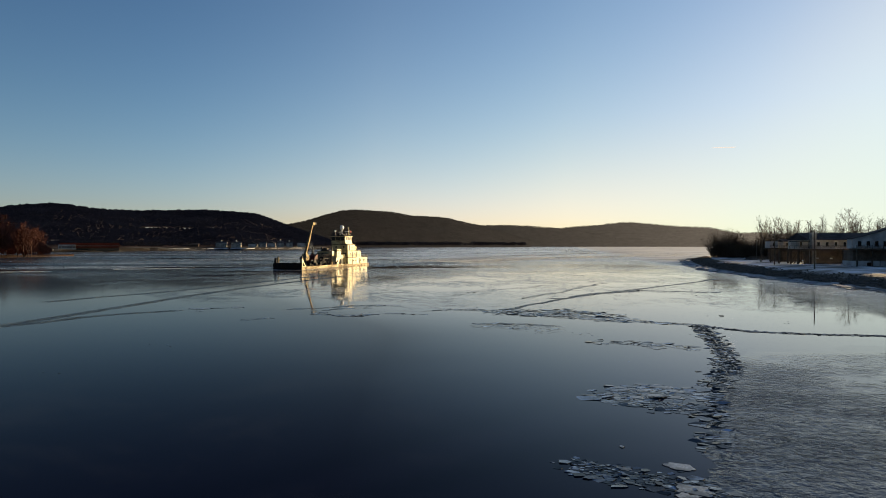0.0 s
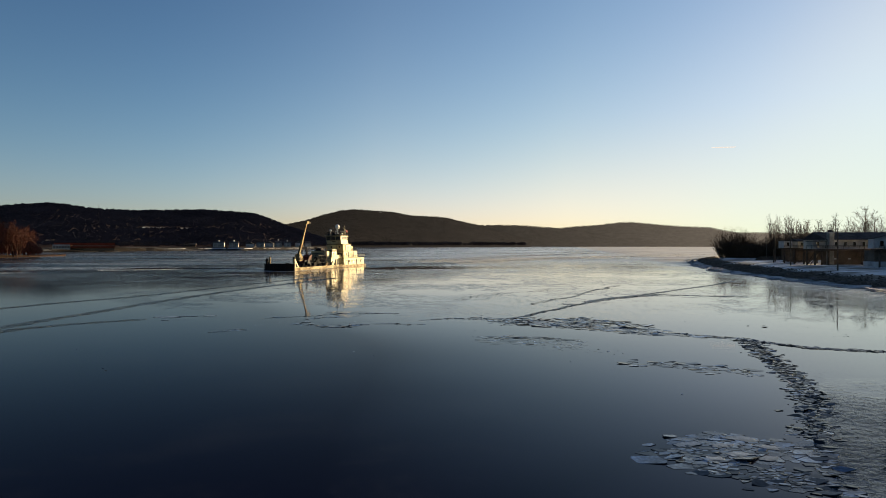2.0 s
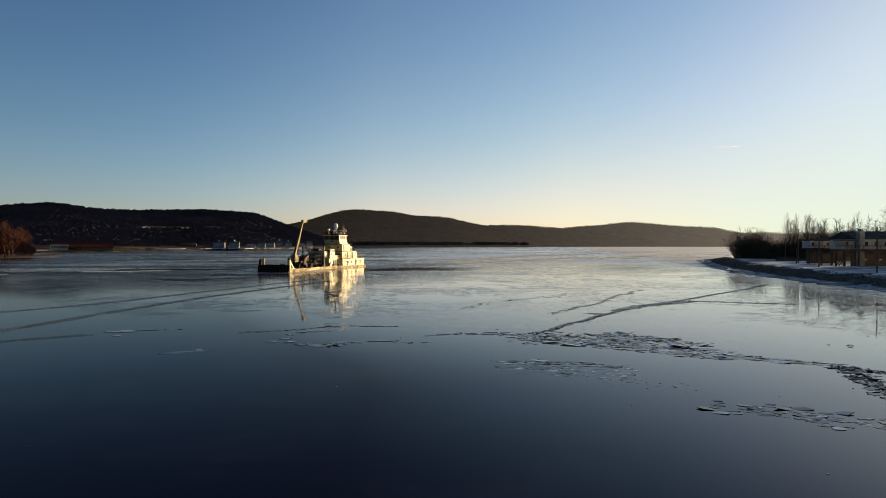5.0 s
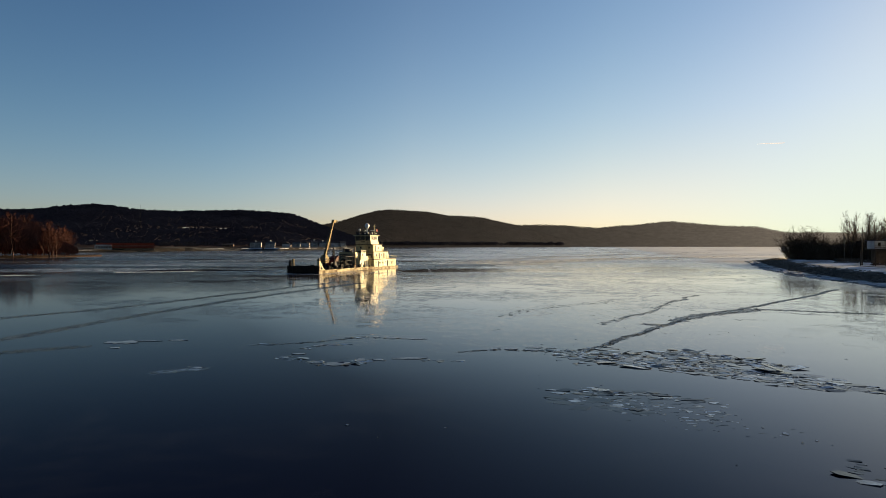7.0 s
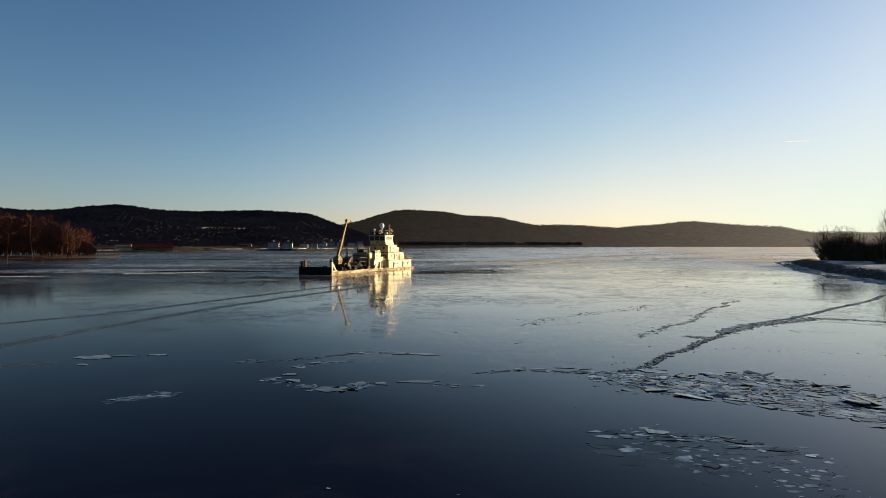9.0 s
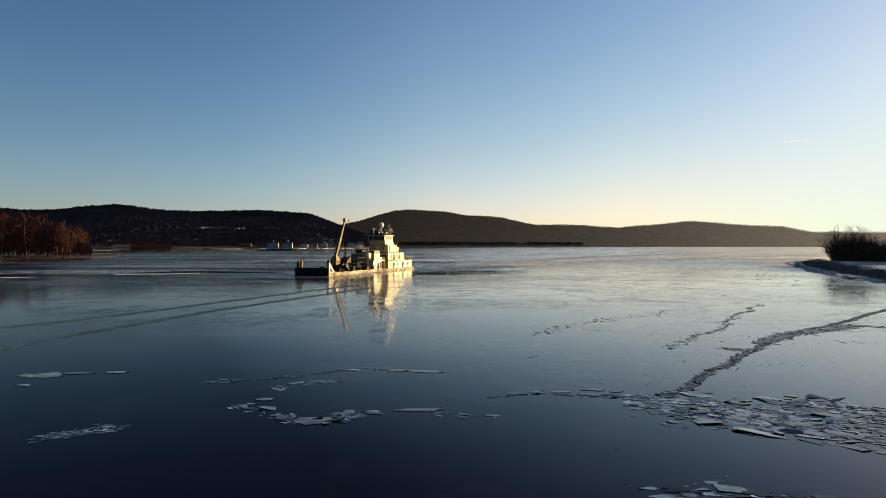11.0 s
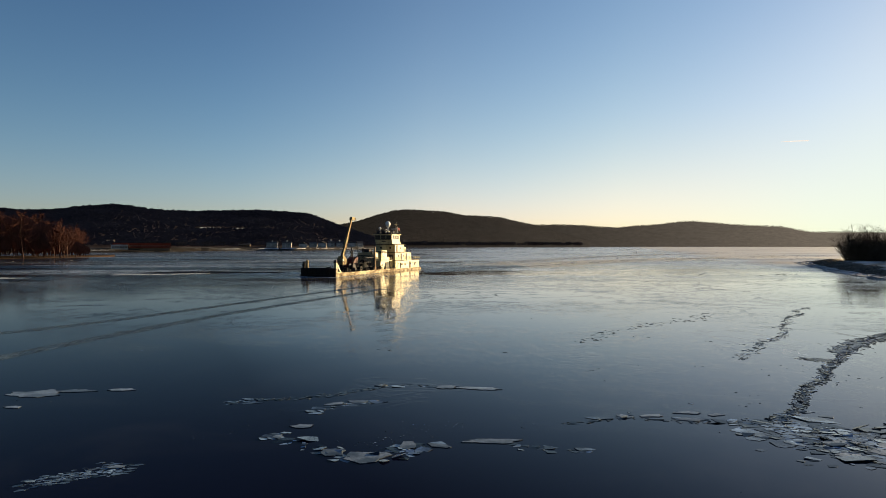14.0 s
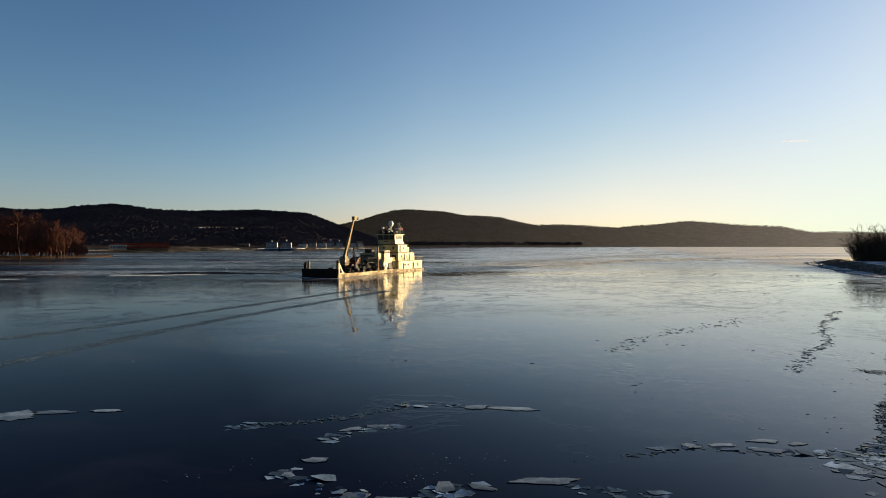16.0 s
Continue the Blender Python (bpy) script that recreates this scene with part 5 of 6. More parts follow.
hull_out = [(-30.6, -3.8), (-30.6, 3.8), (-49.5, 3.8), (-51.6, 3.0), (-52.2, 1.2), (-52.2, -1.2), (-51.6, -3.0), (-49.5, -3.8)]
part("hull", prism(hull_out, 2, -0.6, 0.55), HULLSIDE, tow, "worn hull with buff sheer strake")
part("main_deck", prism([(x * 0.999 - 0.03, y * 0.98) for x, y in hull_out], 2, 0.553, 0.6), DECK, tow)
part("guard_strake", box(-49.5, -30.8, 3.8, 3.9, 0.28, 0.5, 0.03), RUBBED, tow)
for y in (-2.2, 2.2):
    part("push_knee", prism([(-30.6, 0.1), (-30.1, 0.1), (-30.1, 2.6), (-31.6, 0.6), (-30.6, 0.6)], 1, y - 0.3, y + 0.3), BLACK, tow)
d1 = part("main_house", box(-49.0, -33.0, -3.4, 3.4, 0.6, 3.0, 0.05), CREAM, tow, "cream lower deckhouse")
# deck edges take the dark deck colour to imitate shadow lines between decks
part("deck_edge", box(-49.4, -32.6, -3.7, 3.7, 3.0, 3.12), DECK, tow)
d2 = part("upper_house", prism([(-33.0, 3.12), (-33.0, 5.4), (-43.2, 5.4), (-44.2, 3.12)], 1, -3.3, 3.3), CREAM, tow)
part("upper_deck_edge", box(-43.6, -32.7, -3.5, 3.5, 5.4, 5.5), DECK, tow)
d3 = part("texas_house", box(-38.8, -33.0, -3.2, 3.2, 5.5, 7.75, 0.05), CREAM, tow)
part("bridge_deck", box(-39.6, -31.8, -3.4, 3.4, 7.75, 7.86), DECK, tow)
wh = prism([(-32.3, 7.86), (-31.9, 9.35), (-31.9, 10.55), (-36.9, 10.55), (-36.9, 9.2), (-37.9, 7.86)], 1, -2.75, 2.75)
d4 = part("wheelhouse", wh, CREAM, tow, "cream wheelhouse with dark windows all round")
part("wheelhouse_roof", box(-37.4, -31.3, -3.1, 3.1, 10.55, 10.72, 0.04), CREAM, tow, "overhanging wheelhouse roof")
for k in range(3):
    part("front_window", box(-31.9, -31.86, -2.65 + 1.8 * k, -0.95 + 1.8 * k, 9.25, 10.42), GLASS, d4)
for k in range(3):
    x = -33.6 - 1.35 * k
    sw = part("side_window", box(x - 0.05, x + 1.05, 2.75, 2.79, 9.35, 10.4), GLASS, d4)
    part("window_edge", box(x - 0.06, x + 1.06, 2.75, 2.81, 9.25, 9.35), CREAM, sw)
for y in (-2.72, -0.92, 0.88, 2.68):
    part("window_post", box(-31.92, -31.82, y - 0.07, y + 0.07, 9.2, 10.5), CREAM, d4)
part("window_sill", box(-31.95, -31.78, -2.75, 2.75, 9.1, 9.2), STEEL, d4)
part("front_door", box(-33.0, -32.95, -0.5, 0.4, 3.2, 5.1, 0.01), STEEL, d2)
part("front_grille", box(-33.0, -32.95, 1.2, 2.6, 3.6, 4.8, 0.01), STEEL, d2)
part("front_hatch", box(-33.0, -32.95, -2.7, -1.4, 0.7, 2.6, 0.01), STEEL, d1)
part("fore_ladder", rail([(-32.6, 2.9, 0.6), (-33.1, 2.9, 5.4)], 0.3, 0.05, 2, 0.5), STEEL, tow)
# dark steel strips draw the shadow line under each deck
for z in (3.02, 5.42, 7.77):
    part("deck_shadow_strip", box(-38.6, -32.55, 3.36, 3.42, z - 0.12, z - 0.02), STEEL, tow, "dark strip standing in for the shadow under the deck")
for k in range(6):
    part("boat_deck_rail", rail([(-33.0 - 1.7 * k, 3.62, 3.12), (-34.7 - 1.7 * k, 3.62, 3.12)], 0.95, 0.035, 3, 1.7), STEEL, tow)
for x, z0, z1, w in ((-37.2, 3.25, 5.1, 0.75), (-40.6, 3.25, 5.1, 0.75), (-34.6, 5.6, 7.5, 0.7)):
    part("side_door", box(x, x + w, 3.3 if z0 < 5 else 3.2, 3.35 if z0 < 5 else 3.25, z0, z1, 0.01), STEEL, d2 if z0 < 5 else d3)
part("name_board", box(-32.12, -32.06, -0.7, 0.7, 8.5, 8.95), STEEL, d4)
for y0, y1 in ((-2.5, -1.0), (1.0, 2.5)):
    part("visor", box(-32.05, -31.8, y0, y1, 9.05, 9.15), STEEL, d4)
for y in (-1.6, 1.4):
    part("square_window", box(-33.0, -32.96, y, y + 0.55, 6.5, 7.1), GLASS, d3)
for x, z, s, host in ((-35.0, 4.4, 0.28, d2), (-38.5, 4.4, 0.28, d2), (-36.5, 6.7, 0.26, d3)):
    part("side_port", tube(bmesh.new(), (x, 3.2 if z > 6 else 3.3, z), (x, 3.24 if z > 6 else 3.34, z), s, n=12), GLASS, host)
for x, w in ((-35.2, 0.8), (-41.5, 0.8), (-45.0, 0.8), (-47.2, 0.9)):
    dr = part("door", box(x, x + w, 3.4, 3.45, 0.68, 2.6, 0.01), CREAM, d1)
    part("door_window", box(x + 0.25, x + w - 0.25, 3.45, 3.47, 1.9, 2.3), GLASS, dr)
for x in (-37.5, -39.5, -43.3):
    part("deck_window", box(x, x + 0.7, 3.4, 3.44, 1.6, 2.2), GLASS, d1)
for x in (-34.2, -36.6, -39.0, -41.0, -43.0, -45.8, -48.2):
    part("wall_stiffener", box(x, x + 0.07, 3.4, 3.44, 0.65, 2.95), CREAM, d1)
for x in (-36.0, -39.6, -42.2):
    part("upper_stiffener", box(x, x + 0.07, 3.3, 3.34, 3.2, 5.35), CREAM, d2)
# black panels paint the dark of openings onto the closed wall
part("door_dark_panel", box(-43.0, -42.2, 3.4, 3.455, 0.68, 2.6), RUBBER, d1, "black panel standing in for a dark doorway")
part("hatch_dark_panel", box(-36.5, -35.8, 3.4, 3.455, 0.7, 2.4), RUBBER, d1, "black panel standing in for a dark hatch")
part("vent_louvre", box(-46.4, -45.6, 3.4, 3.45, 1.3, 2.2), STEEL, d1)
for z in (1.0, 1.35, 1.7, 2.05, 2.4, 2.75):
    part("ladder_rung", tube(bmesh.new(), (-33.5, 3.46, z), (-33.9, 3.46, z), 0.03, n=4), STEEL, d1)
# the same painted shadow lines across the house front
for z in (5.44, 7.79):
    part("front_shadow_strip", box(-32.98, -32.93, -3.15, 3.15, z - 0.16, z - 0.06), STEEL, tow, "dark strip standing in for the shadow on the house front")
for k in range(4):
    part("front_window", box(-33.0, -32.955, -2.6 + 1.5 * k, -2.0 + 1.5 * k, 3.9, 4.6), GLASS, d2)
part("funnel", box(-42.0, -40.4, 0.8, 2.4, 5.5, 7.0, 0.1), CREAM, tow)
part("funnel_pipe", tube(bmesh.new(), (-41.2, 1.6, 7.0), (-41.4, 1.6, 7.7), 0.25, n=8), BLACK, tow)
part("aft_rail", rail([(-38.9, 3.3, 5.5), (-43.3, 3.3, 5.5), (-43.3, -3.3, 5.5)], 0.95, 0.04, 3, 1.2), STEEL, tow)
part("bridge_rail", rail([(-38.0, 3.3, 7.86), (-39.5, 3.3, 7.86), (-39.5, -3.3, 7.86)], 1.0, 0.04, 3, 0.9), STEEL, tow)
part("stern_rail", rail([(-44.4, 3.6, 3.12), (-49.3, 3.6, 3.12), (-49.3, -3.6, 3.12)], 0.95, 0.04, 2, 1.4), CREAM, tow)
part("fore_rail", rail([(-31.0, 3.6, 0.6), (-33.0, 3.6, 0.6)], 1.0, 0.04, 2, 1.0), STEEL, tow)
part("roof_rail", rail([(-37.2, 2.9, 10.72), (-31.5, 2.9, 10.72), (-31.5, -2.9, 10.72), (-37.2, -2.9, 10.72)], 0.8, 0.03, 2, 1.0), STEEL, tow)
dome = bmesh.new()
bmesh.ops.create_uvsphere(dome, u_segments=20, v_segments=12, radius=0.82, matrix=Matrix.Translation((-34.8, 0, 13.75)) @ Matrix.Diagonal((0.9, 0.9, 1.12, 1)))
for fc in dome.faces:
    fc.smooth = True
dm = part("radome", dome, WHITE, tow, "white satellite dome")
part("dome_post", tube(bmesh.new(), (-34.8, 0, 10.72), (-34.8, 0, 13.1), 0.14, 0.3, 8), WHITE, dm)
sd = bmesh.new()
bmesh.ops.create_uvsphere(sd, u_segments=14, v_segments=8, radius=0.4, matrix=Matrix.Translation((-33.4, -1.9, 12.5)))
tube(sd, (-33.4, -1.9, 10.72), (-33.4, -1.9, 12.2), 0.07, n=6)
part("small_dome", sd, WHITE, tow)
ms = part("mast", tube(bmesh.new(), (-35.6, 2.2, 10.72), (-35.6, 2.2, 14.0), 0.1, 0.07, 8), CREAM, tow)
part("yard", tube(bmesh.new(), (-35.6, 1.6, 13.7), (-35.6, 3.0, 13.7), 0.06, n=6), CREAM, ms)
part("mast_light", box(-35.75, -35.45, 2.05, 2.35, 14.0, 14.3, 0.03), STEEL, ms)
part("radar_bar", box(-35.4, -35.2, 0.9, 2.6, 12.2, 12.4, 0.04), WHITE, ms)
for x, y, h in ((-32.1, -2.4, 1.9), (-32.3, -0.9, 1.5), (-33.0, 1.2, 1.3), (-36.5, -2.4, 2.6), (-33.6, 2.4, 1.2), (-32.0, 0.8, 1.0)):
    an = part("antenna", tube(bmesh.new(), (x, y, 10.72), (x, y, 10.72 + h), 0.04, n=5), STEEL, tow)
    part("lamp_head", box(x - 0.2, x + 0.2, y - 0.2, y + 0.2, 10.72 + h * 0.45, 10.72 + h * 0.45 + 0.38, 0.06), STEEL if h > 1.4 else WHITE, an)
for x, y, w, h, kind in ((-32.0, -1.7, 0.35, 0.7, 0), (-32.2, 0.2, 0.3, 0.9, 1), (-32.6, 1.9, 0.4, 0.6, 0), (-33.6, 0.4, 0.5, 0.8, 0), (-34.0, -2.4, 0.4, 0.9, 0), (-34.6, 1.6, 0.45, 1.0, 0), (-36.2, 0.4, 0.6, 0.9, 0), (-36.6, -1.2, 0.5, 1.1, 1), (-33.0, -0.6, 0.35, 1.2, 0)):
    eq = part("roof_gear", box(x - w, x + w, y - w, y + w, 10.72, 10.72 + h, 0.08), STEEL if kind == 0 else RUBBER, tow)
    part("gear_cap", tube(bmesh.new(), (x, y, 10.72 + h), (x, y, 10.95 + h), w * 0.7, w * 0.3, 8), STEEL, eq)
rg = random.Random(77)
for k in range(16):
    x, y, h = rg.uniform(-36.8, -31.8), rg.uniform(-2.8, 2.8), rg.uniform(0.4, 1.5)
    st = part("roof_stand", tube(bmesh.new(), (x, y, 10.72), (x, y, 10.72 + h), 0.05, n=5), STEEL, tow)
    part("stand_head", box(x - 0.16, x + 0.16, y - 0.16, y + 0.16, 10.72 + h, 11.0 + h, 0.05), WHITE if k % 3 == 0 else RUBBER, st)
part("mast_stay", tube(bmesh.new(), (-35.6, 2.2, 13.9), (-37.2, 0.2, 10.75), 0.025, n=4), STEEL, tow)
part("mast_stay", tube(bmesh.new(), (-35.6, 2.2, 13.9), (-33.4, 2.9, 10.75), 0.025, n=4), STEEL, tow)
fl_v, fl_f = [], []
for k in range(7):
    for j in range(5):
        fl_v.append((-37.0 - 0.22 * k, 2.0 + 0.12 * math.sin(1.3 * k + 0.4 * j), 12.9 - 0.2 * j - 0.05 * k))
for k in range(6):
    for j in range(4):
        a = k * 5 + j
        fl_f.append((a, a + 1, a + 6, a + 5))
fg = raw("flag", fl_v, fl_f, FLAGRED, tow)
sol = fg.modifiers.new("thick", "SOLIDIFY")
sol.thickness = 0.02
part("flag_staff", tube(bmesh.new(), (-37.0, 2.0, 10.72), (-37.0, 2.0, 13.1), 0.04, n=6), WHITE, tow)
lf = thing("life_ring", aboard(-40.3, 3.41, 1.5), "white life ring on the lower deckhouse wall", "life ring")
bm = bmesh.new()
for k in range(14):
    a, c = math.tau * k / 14, math.tau * (k + 1) / 14
    tube(bm, (0.34 * math.cos(a), 0.06, 0.34 * math.sin(a)), (0.34 * math.cos(c), 0.06, 0.34 * math.sin(c)), 0.07, n=6)
part("ring", bm, WHITE, lf)

# ---- broken ice ----
rng = random.Random(3)
PAVE = Heap()     # lighter plates
BRASH = Heap()    # dark small pieces
WAKE = Heap()     # white crushed pieces


def strew(heap, points, step, spread, r0, r1, thick=0.04, tilt=0.12, long=1.4, turn=None):
    small = 0.55 if heap is BRASH else 0.8
    for x, y in along(points, step * small * small * (1.3 if heap is PAVE else 0.8), rng, spread):
        r = small * rng.uniform(r0, r1) * rng.choice((0.45, 0.6, 0.8, 1.1, 1.4))
        heap.slab(x, y, r, min(0.12 * r, thick * (0.15 if heap is BRASH else 0.25)), tilt * (0.45 if heap is BRASH else 0.2), rng, long, None if turn is None else turn + rng.gauss(0, 0.4))


def winding(points, amount, scale, seed):
    """A line of short legs that wanders to both sides of the given one."""
    out = []
    for (x0, y0), (x1, y1) in zip(points, points[1:]):
        n = max(2, int(math.hypot(x1 - x0, y1 - y0) / (0.4 * scale)))
        for k in range(n):
            x, y = x0 + (x1 - x0) * k / n, y0 + (y1 - y0) * k / n
            out.append((x + amount * noise.noise((x / scale, y / scale, seed)), y + amount * noise.noise((x / scale, y / scale, seed + 20))))
    return out + [points[-1]]


def trimmed(ring, mx, my, nx, ny):
    """The part of an outline on the near side of the line through (mx, my) with the normal (nx, ny)."""
    out = []
    for (x0, y0), (x1, y1) in zip(ring, ring[1:] + ring[:1]):
        d0, d1 = (x0 - mx) * nx + (y0 - my) * ny, (x1 - mx) * nx + (y1 - my) * ny
        if d0 <= 0:
            out.append((x0, y0))
        if d0 * d1 < 0:
            f = d0 / (d0 - d1)
            out.append((x0 + (x1 - x0) * f, y0 + (y1 - y0) * f))
    return out


def shattered(points, spread, cell, count, keep=0.85, tilt=0.03, thick=0.012, long=1.7, turn=0.0, mix=0.6, seed=1):
    """A sheet of ice shattered along a line into plates that fit together, with gaps, lost pieces and a few that ride up."""
    rg = random.Random(seed)
    ct, sn = math.cos(turn), math.sin(turn)
    legs = [math.hypot(x1 - x0, y1 - y0) for (x0, y0), (x1, y1) in zip(points, points[1:])]
    seeds = []
    for _ in range(count):
        q = rg.random() * sum(legs)
        for k, d in enumerate(legs):
            if q <= d:
                break
            q -= d
        (x0, y0), (x1, y1) = points[k], points[k + 1]
        x, y = x0 + (x1 - x0) * q / d + rg.gauss(0, spread), y0 + (y1 - y0) * q / d + rg.gauss(0, spread)
        u, v = (x * ct + y * sn) / long, -x * sn + y * ct
        size = cell * rg.choice((0.35, 0.5, 0.7, 1.0, 1.35))
        if all((u - a) ** 2 + (v - b) ** 2 > (0.8 * min(size, c)) ** 2 for a, b, c in seeds):
            seeds.append((u, v, size))
    for u, v, size in seeds:
        n = rg.choice((4, 4, 5, 5, 6))
        ring = []
        for k in range(n):
            an = math.tau * (k + rg.uniform(-0.35, 0.35)) / n
            r = size * rg.uniform(0.8, 1.45)
            ring.append((u + r * math.cos(an), v + r * math.sin(an)))
        for a, b, c in seeds:
            du, dv = a - u, b - v
            d = math.hypot(du, dv)
            if 0 < d < 1.4 * (size + c):
                f = size / (size + c)
                ring = trimmed(ring, u + du * f, v + dv * f, du / d, dv / d)
        if len(ring) < 3 or rg.random() > keep:
            continue
        shrink = rg.uniform(0.90, 0.99)
        mu, mv = sum(p[0] for p in ring) / len(ring), sum(p[1] for p in ring) / len(ring)
        world = []
        for a, b in ring:
            a, b = (mu + (a - mu) * shrink) * long, mv + (b - mv) * shrink
            world.append((a * ct - b * sn, a * sn + b * ct))
        cx, cy = sum(p[0] for p in world) / len(world), sum(p[1] for p in world) / len(world)
        ride = 3.0 if rg.random() < 0.12 else 1.0
        (PAVE if rg.random() < mix else BRASH).shard(world, cx, cy, thick * rg.uniform(0.4, 1.5), rg.gauss(0, tilt) * ride, rg.gauss(0, tilt) * ride)


CRACK = [(6.3, 63.0), (8.1, 64.7), (11.3, 69.6), (15.8, 75.5), (21.1, 82.1), (25.9, 87.1), (31.7, 92.1), (40.3, 101.2), (48.2, 108.7), (60, 122)]
CRACK = CRACK[:2] + winding(CRACK[2:], 0.5, 3.0, 3)
ribbon("water_crack", CRACK, 0.42, TRACK, "dark refrozen crack in the river ice")
strew(BRASH, CRACK, 0.05, 0.13, 0.05, 0.19, tilt=0.16, long=2.0)
strew(PAVE, CRACK, 0.3, 0.2, 0.05, 0.2, tilt=0.05, long=2.0)
strew(BRASH, [(18.5, 79.5), (23, 84.5), (27.5, 87.2), (31.5, 90)], 0.04, 0.36, 0.08, 0.28, tilt=0.10, long=1.8)
strew(BRASH, [(14.9, 77.0), (15.6, 76.8), (16.4, 76.6)], 0.03, 0.28, 0.06, 0.22, tilt=0.10)
strew(BRASH, [(31, 91), (37, 88.5), (43, 86.5)], 0.12, 0.4, 0.08, 0.26, tilt=0.10, long=2.0)
shattered([(6.4, 61.8), (8.2, 60.4), (9.9, 59.4), (12.3, 58.8), (14.1, 56.6), (17.5, 53.9)], 0.75, 0.413, 1364, 0.88, 0.03, mix=0.72, turn=-0.4, seed=1)
shattered([(6.4, 61.8), (9.9, 59.6), (13.4, 58.4)], 1.1, 0.165, 1540, 0.6, 0.04, mix=0.5, seed=2)
shattered([(12.3, 62.5), (14.5, 61.5), (16.2, 60.0), (17.4, 58.4)], 0.5, 0.358, 726, 0.9, 0.05, mix=0.55, turn=-0.3, seed=3)
shattered([(15, 55.2), (17.5, 53.7), (20.5, 52.7), (23.0, 51.0)], 0.26, 0.413, 572, 0.9, 0.03, long=2.4, mix=0.8, turn=-0.42, seed=4)
shattered([(8.0, 26.6), (9.5, 27.2), (10.8, 27.5), (11.9, 27.0)], 0.5, 0.341, 726, 0.96, 0.02, mix=0.88, turn=0.1, seed=5)
shattered([(8.4, 25.7), (10.1, 25.0), (11.2, 24.4)], 0.42, 0.22, 572, 0.75, 0.03, mix=0.6, seed=6)
shattered([(4.3, 18.0), (5.0, 17.4), (5.9, 16.8), (7.2, 16.6), (8.0, 15.0)], 0.32, 0.165, 924, 0.8, 0.05, mix=0.5, seed=7)
shattered([(3.2, 51.8), (5.1, 51.4), (6.2, 51.9), (7.9, 51.0), (9.9, 50.3)], 0.22, 0.26, 260, 0.7, 0.025, 0.008, long=2.4, mix=0.5, seed=8)
shattered([(3.2, 50.2), (5.0, 49.0), (6.4, 48.2)], 0.35, 0.42, 120, 0.4, 0.008, 0.003, mix=0.25, long=2.0, seed=9)
shattered([(4.2, 50.6), (7.5, 49.8), (9.8, 47.2)], 1.1, 0.09, 420, 0.6, 0.02, 0.004, mix=0.5, long=2.0, seed=10)
shattered([(11.8, 42.4), (14, 41.4), (15.5, 40.2), (17.6, 39.2)], 0.5, 0.30, 420, 0.55, 0.025, 0.008, mix=0.35, turn=-0.3, long=2.0, seed=11)
shattered([(23.4, 50.4), (21.6, 45), (20.3, 40.7), (18.6, 36.5), (17, 33.1), (15, 30)], 0.30, 0.165, 1300, 0.75, 0.06, mix=0.3, long=1.9, turn=-0.1, seed=12)
shattered([(14.6, 29.4), (13.4, 27.4), (11.6, 23.8), (9.4, 19.4)], 0.26, 0.2, 320, 0.6, 0.06, mix=0.45, long=1.9, turn=-0.1, seed=13)
strew(BRASH, [(23.4, 50.4), (21.6, 45), (20.3, 40.7), (18.6, 36.5), (17, 33.1), (15, 30), (13.6, 27.6)], 0.2, 0.4, 0.05, 0.2, tilt=0.2, long=2.4, turn=0.0)
strew(BRASH, [(23.2, 50.6), (26.4, 46.8), (30.4, 45.6), (36, 44.6)], 0.07, 0.2, 0.12, 0.35, tilt=0.18)
THREAD = winding([(10.2, 76.4), (13.6, 80.4), (20.2, 91.0), (26.3, 101.1), (32.2, 109.5)], 1.0, 4.0, 7)
for heap, step in ((BRASH, 0.6), (PAVE, 0.16)):
    strew(heap, THREAD, step, 0.25, 0.04, 0.12, long=2.4, turn=0.0)
strew(BRASH, winding([(0, 82.7), (6.2, 89.7), (11.6, 92.7), (17.7, 102.2)], 2.5, 5.0, 9), 0.7, 0.5, 0.06, 0.18, long=2.4)
strew(PAVE, [(-1.6, 62.6), (0.5, 63.2), (2.4, 63.0), (4.2, 62.6), (5.6, 63.2)], 0.9, 0.12, 0.2, 0.5, long=1.9, turn=0.1)
strew(BRASH, [(-2.6, 62.0), (0.5, 63.0), (2.4, 62.7), (5.2, 62.9)], 0.5, 0.12, 0.1, 0.25)
strew(PAVE, [(7.4, 60.9), (9.0, 60.2), (11.0, 59.4), (13.0, 58.6)], 0.07, 0.5, 0.06, 0.22, tilt=0.05)
strew(PAVE, [(14.0, 56.4), (17.0, 54.4), (20.0, 53.2)], 0.3, 0.25, 0.08, 0.3, tilt=0.05)
strew(PAVE, [(9.8, 48.2), (10.6, 46.4), (11.2, 45.0)], 0.4, 0.5, 0.05, 0.14)
# the loose ring of plates
shattered([(-14.0, 59.4), (-12.6, 58.3), (-11.2, 57.7), (-9.6, 57.4), (-8.4, 58.4)], 0.26, 0.27, 200, 0.5, 0.05, 0.005, mix=0.85, long=1.7, seed=21)
shattered([(-8.9, 58.7), (-7.4, 58.9)], 0.12, 0.16, 40, 0.6, 0.04, 0.010, mix=0.8, long=1.8, seed=22)
shattered([(-4.7, 59.2), (-3.4, 59.0), (-2.2, 58.9)], 0.16, 0.24, 90, 0.6, 0.05, 0.005, mix=0.75, long=1.8, seed=23)
shattered([(-13.6, 62.2), (-13.0, 63.4), (-12.2, 64.2), (-11.2, 64.5)], 0.13, 0.20, 90, 0.6, 0.05, 0.005, mix=0.8, long=2.0, seed=24)
